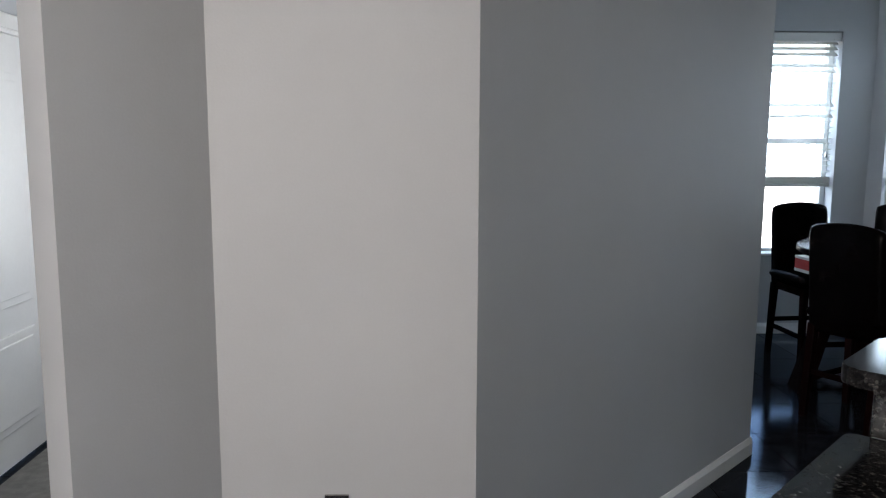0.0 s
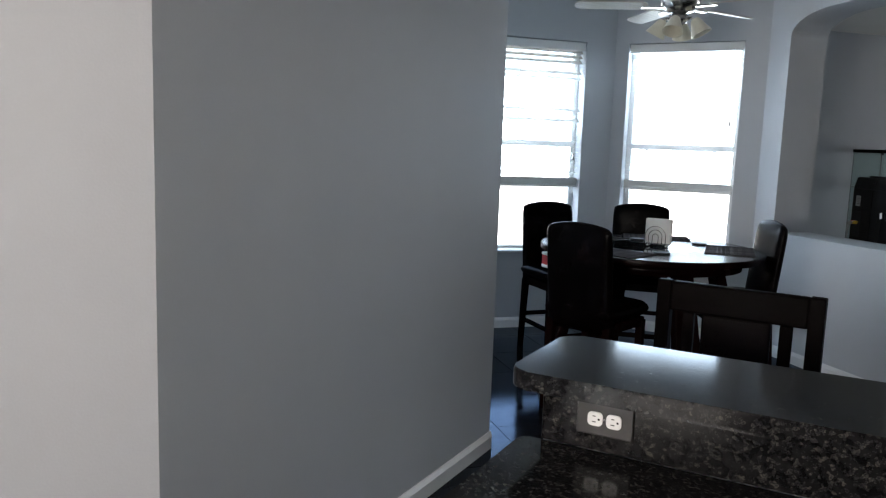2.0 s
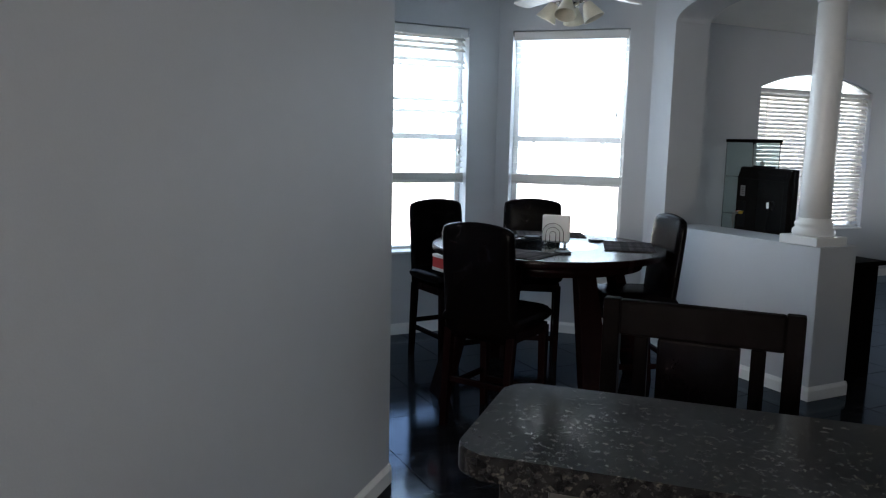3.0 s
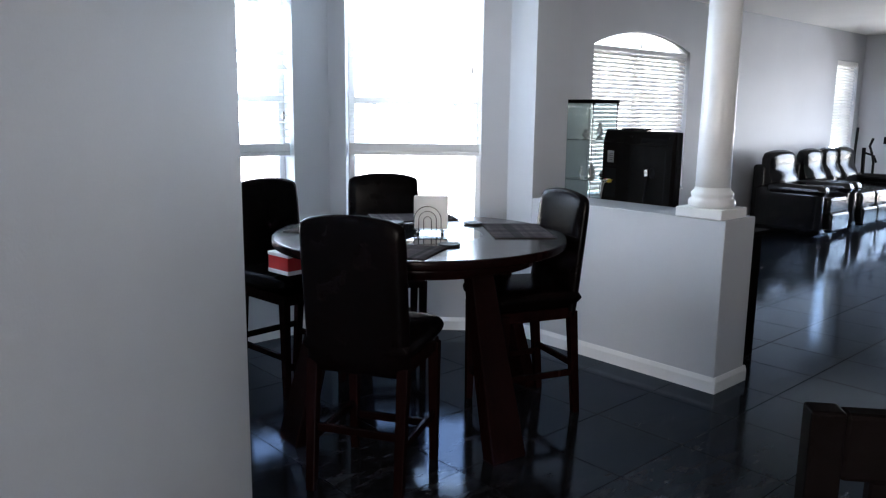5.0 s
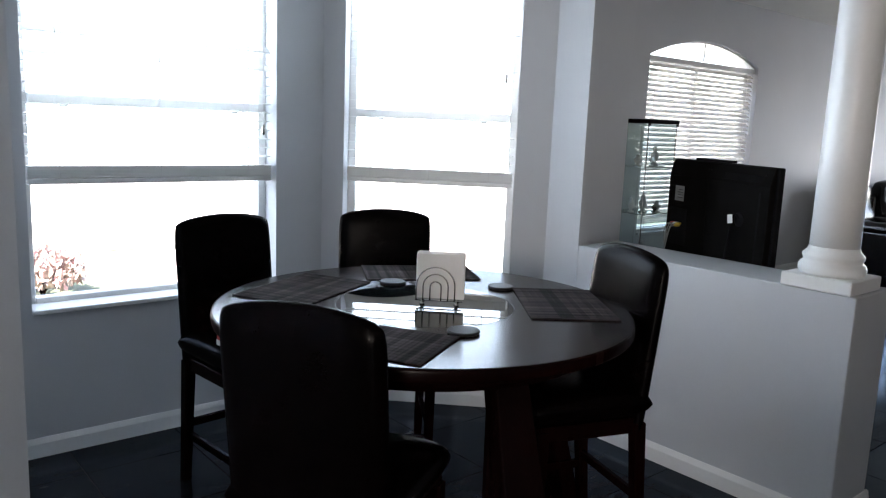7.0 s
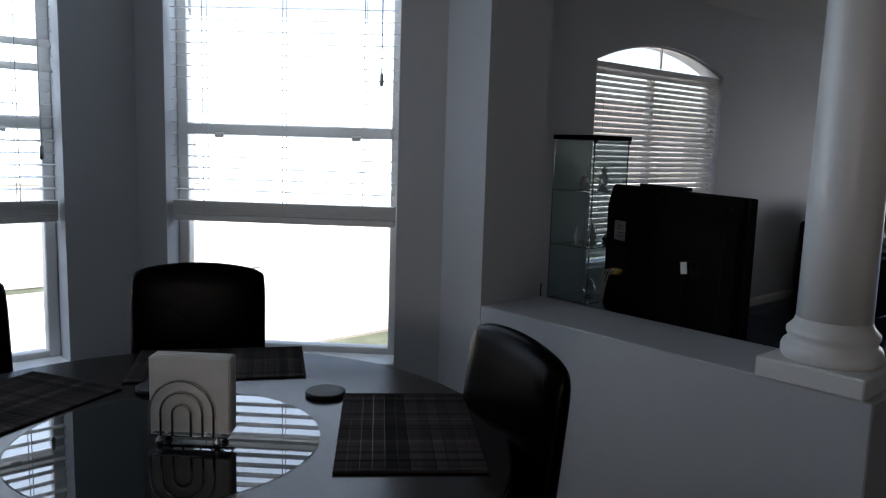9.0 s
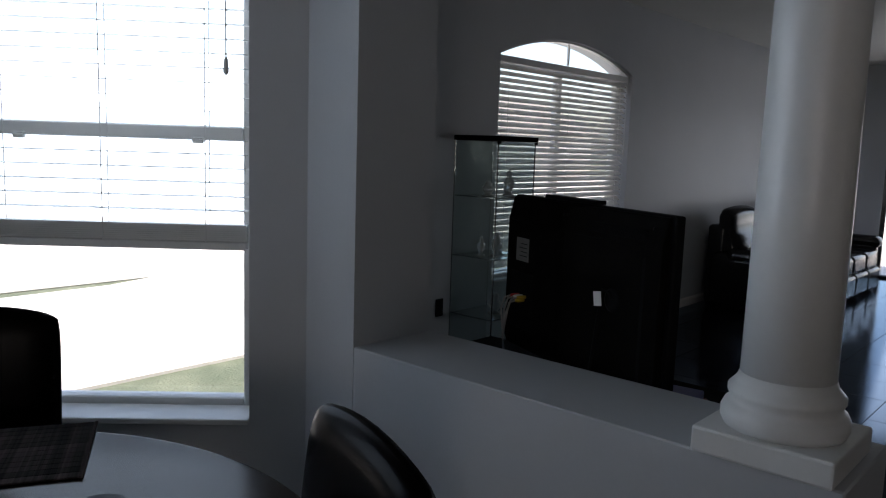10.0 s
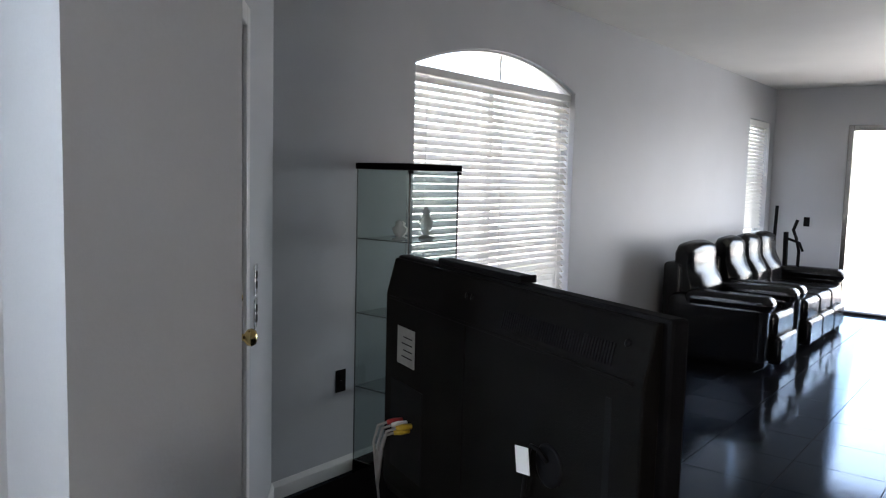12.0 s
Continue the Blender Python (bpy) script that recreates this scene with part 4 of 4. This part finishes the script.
for lo, hi in (((0.004, 0.012, 0.066), (0.009, GD - 0.008, GH - 0.033)), ((GW - 0.009, 0.012, 0.066), (GW - 0.004, GD - 0.008, GH - 0.033)),
               ((0.004, GD - 0.007, 0.066), (GW - 0.004, GD - 0.002, GH - 0.033)), ((0.004, 0.004, 0.07), (GW - 0.004, 0.009, GH - 0.037))):
    g = part("glass_panel", Shape().box(lo, hi), GREENGLASS, gc)
    g.visible_shadow = False
for z in (0.46, 0.85, 1.24):
    part("glass_shelf", Shape().box((0.012, 0.014, z), (GW - 0.012, GD - 0.010, z + 0.005)), GREENGLASS, gc)
for x in (0.006, GW - 0.006):
    part("corner_rod", Shape().tube([(x, 0.010, 0.066), (x, 0.010, GH - 0.033)], 0.004), CHROME, gc)
    part("hinge", Shape().box((x - 0.012, -0.006, GH - 0.05), (x + 0.012, 0.012, GH - 0.033), 0.002, 1), BLACKPLASTIC, gc)


def figurine(x, y, z, h, r, mat=None):
    s = Shape().lathe([(r, 0), (r * 0.9, h * 0.06), (r * 0.35, h * 0.12), (r * 0.8, h * 0.35), (r * 0.95, h * 0.55), (r * 0.4, h * 0.72), (r * 0.55, h * 0.85), (r * 0.1, h)], 14)
    solid("figurine", s, mat or FIGURE, "small dark ornament on a glass shelf" if mat is BLACKPLASTIC else "small crystal ornament on a glass shelf", "ornament", group="ornaments in the cabinet", m=pose(x, y, z))


for x, y, z, h, r in ((4.84, 7.50, 0.855, 0.13, 0.03), (4.92, 7.44, 0.855, 0.16, 0.035), (5.02, 7.50, 0.855, 0.12, 0.03), (5.09, 7.42, 0.855, 0.10, 0.035),
                      (4.86, 7.48, 1.245, 0.10, 0.04), (5.00, 7.42, 1.245, 0.17, 0.04), (5.09, 7.5, 1.245, 0.09, 0.03), (4.95, 7.45, 0.465, 0.14, 0.05)):
    figurine(x + 0.38, y, z, h, r)
figurine(5.46, 7.43, 0.855, 0.075, 0.032, BLACKPLASTIC)
figurine(5.31, 7.52, 1.245, 0.09, 0.035, PAPER)

# ---- reclining sofa ----

def cushion(lo, hi, bevel):
    return Shape().box(lo, hi, bevel, 4).smooth(60)


def seat_back(x0, x1):
    """A pillowy reclining back: an S curve in depth and height, fading to its two ends."""
    s = Shape()
    n, rows = 12, []
    side = []
    for i in range(21):
        u = i / 20
        side.append((0.17 * u + 0.021 * math.sin(u * 3.4 * math.pi + 0.5) * (1 - 0.25 * u), 0.44 + 0.56 * u))
    side += [(0.20, 1.03), (0.26, 1.045), (0.32, 1.025), (0.355, 0.96), (0.34, 0.44)]
    for j in range(n + 1):
        v = 2 * j / n - 1
        k = (1 - abs(v) ** 2.6 * 0.95) ** 0.5
        row = []
        for y, z in side:
            row.append(s.bm.verts.new((x0 + (x1 - x0) * j / n, 0.22 + (y - 0.22) * (0.30 + 0.70 * k), 0.44 + (z - 0.44) * (0.90 + 0.10 * k))))
        rows.append(row)
    m = len(side)
    for p, q in zip(rows, rows[1:]):
        for i in range(m):
            s.bm.faces.new((p[i], p[(i + 1) % m], q[(i + 1) % m], q[i])).smooth = True
    s.bm.faces.new(rows[0][::-1])
    s.bm.faces.new(rows[-1])
    return s


def recliner(name, x0, x1, y0, seats, label, category):
    so = thing(name, pose(x0, y0, 0), label, category, "black leather seating")
    SL, SD, aw = x1 - x0, 0.98, 0.21
    part("base", Shape().box((0.06, 0.10, 0.0), (SL - 0.06, SD - 0.06, 0.30), 0.02, 2), SOFALEATHER, so)
    for x in (0.0, SL - aw):
        part("armrest", cushion((x, 0.02, 0.01), (x + aw, SD - 0.10, 0.60), 0.085), SOFALEATHER, so)
        part("arm_pad", cushion((x - 0.012, -0.02, 0.50), (x + aw + 0.012, SD - 0.26, 0.645), 0.07), SOFALEATHER, so)
    cw = (SL - 2 * aw) / seats
    for i in range(seats):
        x = aw + i * cw
        part("seat_cushion", cushion((x + 0.005, -0.02, 0.27), (x + cw - 0.005, SD - 0.32, 0.49), 0.05), SOFALEATHER, so)
        part("footrest", cushion((x + 0.005, -0.06, 0.05), (x + cw - 0.005, 0.05, 0.29), 0.035), SOFALEATHER, so)
        e0, e1 = (x - 0.10 if i == 0 else x), (x + cw + 0.10 if i == seats - 1 else x + cw)
        s = seat_back(e0 + 0.006, e1 - 0.006)
        bmesh.ops.transform(s.bm, matrix=pose(0, SD - 0.42, 0), verts=s.bm.verts)
        part("backrest", s, SOFALEATHER, so)
    part("back_frame", cushion((0.10, SD - 0.20, 0.05), (SL - 0.10, SD - 0.02, 0.86), 0.04), SOFALEATHER, so)


recliner("recliner_chair", 8.85, 9.85, 6.60, 1, "glossy black leather recliner chair beside the sofa", "armchair")
recliner("reclining_sofa", 9.90, 11.92, 6.60, 3, "glossy black leather three-seat reclining sofa against the wall", "sofa")

# ---- exercise bike in the far corner ----
eb = thing("exercise_machine", pose(12.20, 7.28, 0), "black elliptical exercise machine in the far corner", "exercise machine")
part("base_rail", Shape().tube([(-0.45, 0, 0.05), (0.40, 0, 0.05)], 0.035), BLACKPLASTIC, eb)
part("foot", Shape().tube([(-0.43, -0.24, 0.03), (-0.43, 0.24, 0.03)], 0.03), BLACKPLASTIC, eb)
part("foot", Shape().tube([(0.40, -0.24, 0.03), (0.40, 0.24, 0.03)], 0.03), BLACKPLASTIC, eb)
part("flywheel_cover", Shape().lathe([(0.24, -0.05), (0.26, -0.03), (0.26, 0.03), (0.24, 0.05)], 28, pose(0.15, 0, 0.34, 90)), BLACKPLASTIC, eb)
part("mast", Shape().tube([(-0.10, 0, 0.06), (-0.16, 0, 0.60), (-0.20, 0.0, 1.02)], 0.03), BLACKPLASTIC, eb)
part("swing_arm", Shape().tube([(-0.12, 0.13, 0.30), (-0.20, 0.13, 0.90), (-0.20, 0.12, 1.33)], 0.020), BLACKPLASTIC, eb)
part("swing_arm", Shape().tube([(-0.12, -0.13, 0.30), (-0.18, -0.15, 0.80), (-0.20, -0.12, 0.95), (-0.20, -0.08, 1.05), (-0.20, -0.12, 1.17)], 0.020), BLACKPLASTIC, eb)
part("fixed_handle", Shape().tube([(-0.19, 0.0, 0.95), (-0.21, -0.07, 0.93), (-0.21, -0.16, 0.90), (-0.21, -0.20, 0.80)], 0.016), BLACKPLASTIC, eb)
for y in (-0.13, 0.13):
    part("pedal", Shape().box((0.10, y - 0.06, 0.20), (0.42, y + 0.06, 0.235), 0.01, 2), BLACKPLASTIC, eb)
    part("pedal_arm", Shape().tube([(-0.12, y, 0.30), (0.26, y, 0.19), (0.40, y, 0.10)], 0.018), BLACKPLASTIC, eb)

# ---- ceiling fan over the table ----
fan = thing("ceiling_fan", pose(1.58, 5.58, H), "ceiling fan with pale blades and frosted glass lamp shades", "ceiling fan")
part("canopy", Shape().lathe([(0.02, -0.07), (0.06, -0.05), (0.075, -0.01), (0.075, -0.0005)], 24), CHROME, fan)
part("downrod", Shape().tube([(0, 0, -0.06), (0, 0, -0.22)], 0.014), CHROME, fan)
part("motor", Shape().lathe([(0.03, -0.40), (0.09, -0.385), (0.125, -0.34), (0.125, -0.27), (0.09, -0.23), (0.03, -0.215)], 32).smooth(40), CHROME, fan)
for k in range(5):
    a = 14 + 72 * k
    ir = part("blade_iron", Shape().box((0.10, -0.025, -0.365), (0.24, 0.025, -0.357), 0.003, 1, m=pose(0, 0, 0, 0, 0, a)), CHROME, fan)
    s = Shape().prism(rounded(0.20, -0.062, 0.66, 0.062, 0.05), -0.004, 0.004, 0.002, 1, m=pose(0, 0, -0.35, 0, 0, a) @ pose(0, 0, 0, 11))
    part("blade", s, BLADE, fan)
part("light_fitter", Shape().lathe([(0.02, -0.47), (0.055, -0.45), (0.065, -0.42), (0.05, -0.40)], 24), CHROME, fan)
for k in range(4):
    m = pose(0, 0, -0.43, 0, 0, 45 + 90 * k) @ pose(0.05, 0, 0, 0, 0, 0) @ pose(0, 0, 0, 0, -28, 0)
    arm = part("lamp_arm", Shape().tube([(0, 0, 0), (0.03, 0, -0.01), (0.04, 0, -0.03)], 0.009, m=m), CHROME, fan)
    part("shade", Shape().lathe([(0.022, -0.02), (0.030, -0.03), (0.045, -0.07), (0.066, -0.125), (0.062, -0.125), (0.041, -0.07), (0.026, -0.034), (0.018, -0.026)], 24, m @ pose(0.04, 0, -0.005)).smooth(50), CREAMGLASS, arm)

# ---- on the table ----


def on_table(x, y, ang=0):
    return pose(x, y, TZ, 0, 0, ang)


nh = thing("napkin_holder", pose(1.532, 5.562, TZ + 0.001, 0, 0, -44), "arched wire napkin holder with white paper napkins", "napkin holder")
for i in range(10):
    part("napkin", Shape().box((-0.080 + 0.002 * (i % 3), -0.021 + i * 0.0042, 0.026), (0.084 + 0.002 * (i % 2), -0.0175 + i * 0.0042, 0.182 + 0.003 * ((i * 7) % 3) / 2), 0.0014, 2), PAPER, nh, "white paper napkin")
for y in (-0.027, 0.027):
    for r, top in ((0.066, 0.136), (0.043, 0.112), (0.019, 0.086)):
        pts = [(r - 0.012, y, 0.02)] + [(r * math.cos(math.pi * i / 18) - 0.012, y, top - r + r * math.sin(math.pi * i / 18)) for i in range(19)] + [(-r - 0.012, y, 0.02)]
        part("wire_arch", Shape().tube(pts, 0.0026, 6), CHROME, nh)
part("base_wire", Shape().tube([(-0.08, -0.024, 0.02), (0.08, -0.024, 0.02), (0.08, 0.024, 0.02), (-0.08, 0.024, 0.02), (-0.08, -0.024, 0.02)], 0.003, 6), CHROME, nh)
for x in (-0.06, 0.06):
    for y in (-0.024, 0.024):
        part("foot", Shape().lathe([(0.004, 0), (0.008, 0.004), (0.008, 0.010), (0.003, 0.017), (0.003, 0.02)], 10, pose(x, y, 0)), CHROME, nh)


band_me = mesh_of("band", Shape().box((-0.224, -0.0121, 0.0005), (0.224, 0.0121, 0.0045), 0.0012, 1), MATWEAVE)
hem_me = mesh_of("hem", Shape().box((-0.0035, -0.150, 0.0003), (0.0035, 0.150, 0.0052), 0.001, 1), MATWEAVE)


def placemat(x, y, ang):
    """A mat of twelve woven bands sewn side by side, with a hem at each end."""
    p = thing("placemat", on_table(x, y, ang), "dark banded woven placemat on the table", "placemat", "placemats")
    for k in range(12):
        o = new("band", band_me)
        o.parent = p
        o.matrix_basis = pose(0, -0.1375 + 0.025 * k, 0)
    for k in (-1, 1):
        o = new("hem", hem_me)
        o.parent = p
        o.matrix_basis = pose(k * 0.2275, 0, 0)
    return p


def coaster(x, y):
    solid("coaster", Shape().lathe([(0.046, 0.0005), (0.050, 0.003), (0.050, 0.009), (0.0475, 0.011), (0.045, 0.011), (0.01, 0.011)], 32).smooth(35), SLATE, "round dark coaster on the table", "coaster", group="coasters", m=on_table(x, y))


for x, y, ang in ((1.08, 5.338, -61), (1.261, 6.011, 27.3), (1.822, 6.046, -29), (1.93, 5.347, 53.2)):
    placemat(x, y, ang)
for x, y in ((1.368, 5.245), (1.915, 5.652), (1.60, 5.93), (1.095, 5.74)):
    coaster(x, y)

# ---- shrubs, and a made-up house row hiding the horizon ----


def shrub(x, y, r, h, seed, blossom):
    rnd = random.Random(seed)
    sh = thing("shrub", pose(x, y, -0.20), "flowering garden shrub on the lawn", "shrub")
    for k in range(6):
        a = rnd.uniform(0, 6.28)
        part("stem", Shape().tube([(0, 0, 0), (0.4 * r * math.cos(a), 0.4 * r * math.sin(a), h * 0.5), (0.7 * r * math.cos(a), 0.7 * r * math.sin(a), h * 0.8)], 0.012, 6), WOOD, sh)
    for nm, mt, cnt, sz in (("leaves", LEAF, 900, 0.05), ("blossoms", BLOSSOM, blossom, 0.045)):
        vs, fs = [], []
        for k in range(cnt):
            a, u, q = rnd.uniform(0, 6.28), rnd.uniform(-0.6, 1), rnd.uniform(0.55, 1.08)
            c = Vector((r * q * math.cos(a) * math.sqrt(1 - u * u * 0.8), r * q * math.sin(a) * math.sqrt(1 - u * u * 0.8), h * (0.5 + 0.48 * u * q)))
            e = Euler((rnd.uniform(0, 6), rnd.uniform(0, 6), rnd.uniform(0, 6))).to_matrix()
            b = len(vs)
            vs += [c + e @ Vector(p) * sz for p in ((-1, 0, 0), (0, -0.5, 0.1), (1, 0, 0), (0, 0.5, 0.1))]
            fs.append((b, b + 1, b + 2, b + 3))
        me = bpy.data.meshes.new(nm)
        me.from_pydata(vs, [], fs)
        me.materials.append(mt)
        o = new(nm, me)
        o.parent = sh
        o["kind"] = "stuff"


shrub(1.50, 11.3, 0.36, 0.46, 3, 260)
shrub(0.75, 11.5, 0.40, 0.50, 5, 200)

# added pale row: bright backdrop so no green horizon shows through the windows
hs = thing("house", pose(2.0, 32.0, -0.20), "made-up pale terraced house hiding the horizon", "house")
part("wall", Shape().box((-9, 0, 0), (9, 8, 2.9)), STUCCO, hs)
part("roof", Shape().prism([(-0.6, 2.9), (8.6, 2.9), (4.0, 5.0)], -9.0, 9.0, m=Matrix(((0, 0, 1, 0), (1, 0, 0, 0), (0, 1, 0, 0), (0, 0, 0, 1)))), SHINGLE, hs)
# panes are made white so they vanish in the bright backdrop
for x in (-6, -2.2, 5.5):
    wn = part("window", Shape().box((x - 0.7, -0.03, 0.9), (x + 0.7, 0.02, 2.2), 0.01, 1), TRIM, hs)
    part("pane", Shape().box((x - 0.62, -0.036, 0.98), (x + 0.62, -0.031, 2.12)), PAPER, wn)
part("door", Shape().box((1.4, -0.04, 0), (2.4, 0.02, 2.1), 0.01, 1), TRIM, hs)
for x in (-16.01, 20.01, 38.02):
    copy_thing(hs, pose(x, 32.0, -0.20))

# ---- floor tiles ----
TS, TX0, TY0 = 0.478, 0.700, 4.474
ts = Shape().box((-TS / 2 + 0.0025, -TS / 2 + 0.0025, -0.006), (TS / 2 - 0.0025, TS / 2 - 0.0025, 0.0), 0.0)
tile_me = mesh_of("tile", ts, TILE)
near, rest_v, rest_f = [], [], []
for i in range(-14, 27):
    for j in range(-16, 8):
        x, y = TX0 + (i + 0.5) * TS, TY0 + (j + 0.5) * TS
        if not (-3.6 < x < 12.9 and -3.1 < y < 7.6) or x < -0.1 and y > 5.5:
            continue
        if -0.9 < x < 8.6 and 3.2 < y < 7.4 or 8.6 < x < 11.5 and 5.0 < y < 6.6:
            o = new("tile", tile_me)
            o.parent = floor
            o.matrix_basis = pose(x, y, 0)
        else:
            b = len(rest_v)
            hgap = TS / 2 - 0.0025
            rest_v += [(x + sx * hgap, y + sy * hgap, z) for z in (-0.006, 0.0) for sx, sy in ((-1, -1), (1, -1), (1, 1), (-1, 1))]
            rest_f += [(b + 4, b + 5, b + 6, b + 7)] + [(b + k, b + (k + 1) % 4, b + 4 + (k + 1) % 4, b + 4 + k) for k in range(4)]
me = bpy.data.meshes.new("far_tiles")
me.from_pydata(rest_v, [], rest_f)
me.materials.append(TILE)
o = new("far_tiles", me)
o.parent = floor
o["kind"] = "stuff"
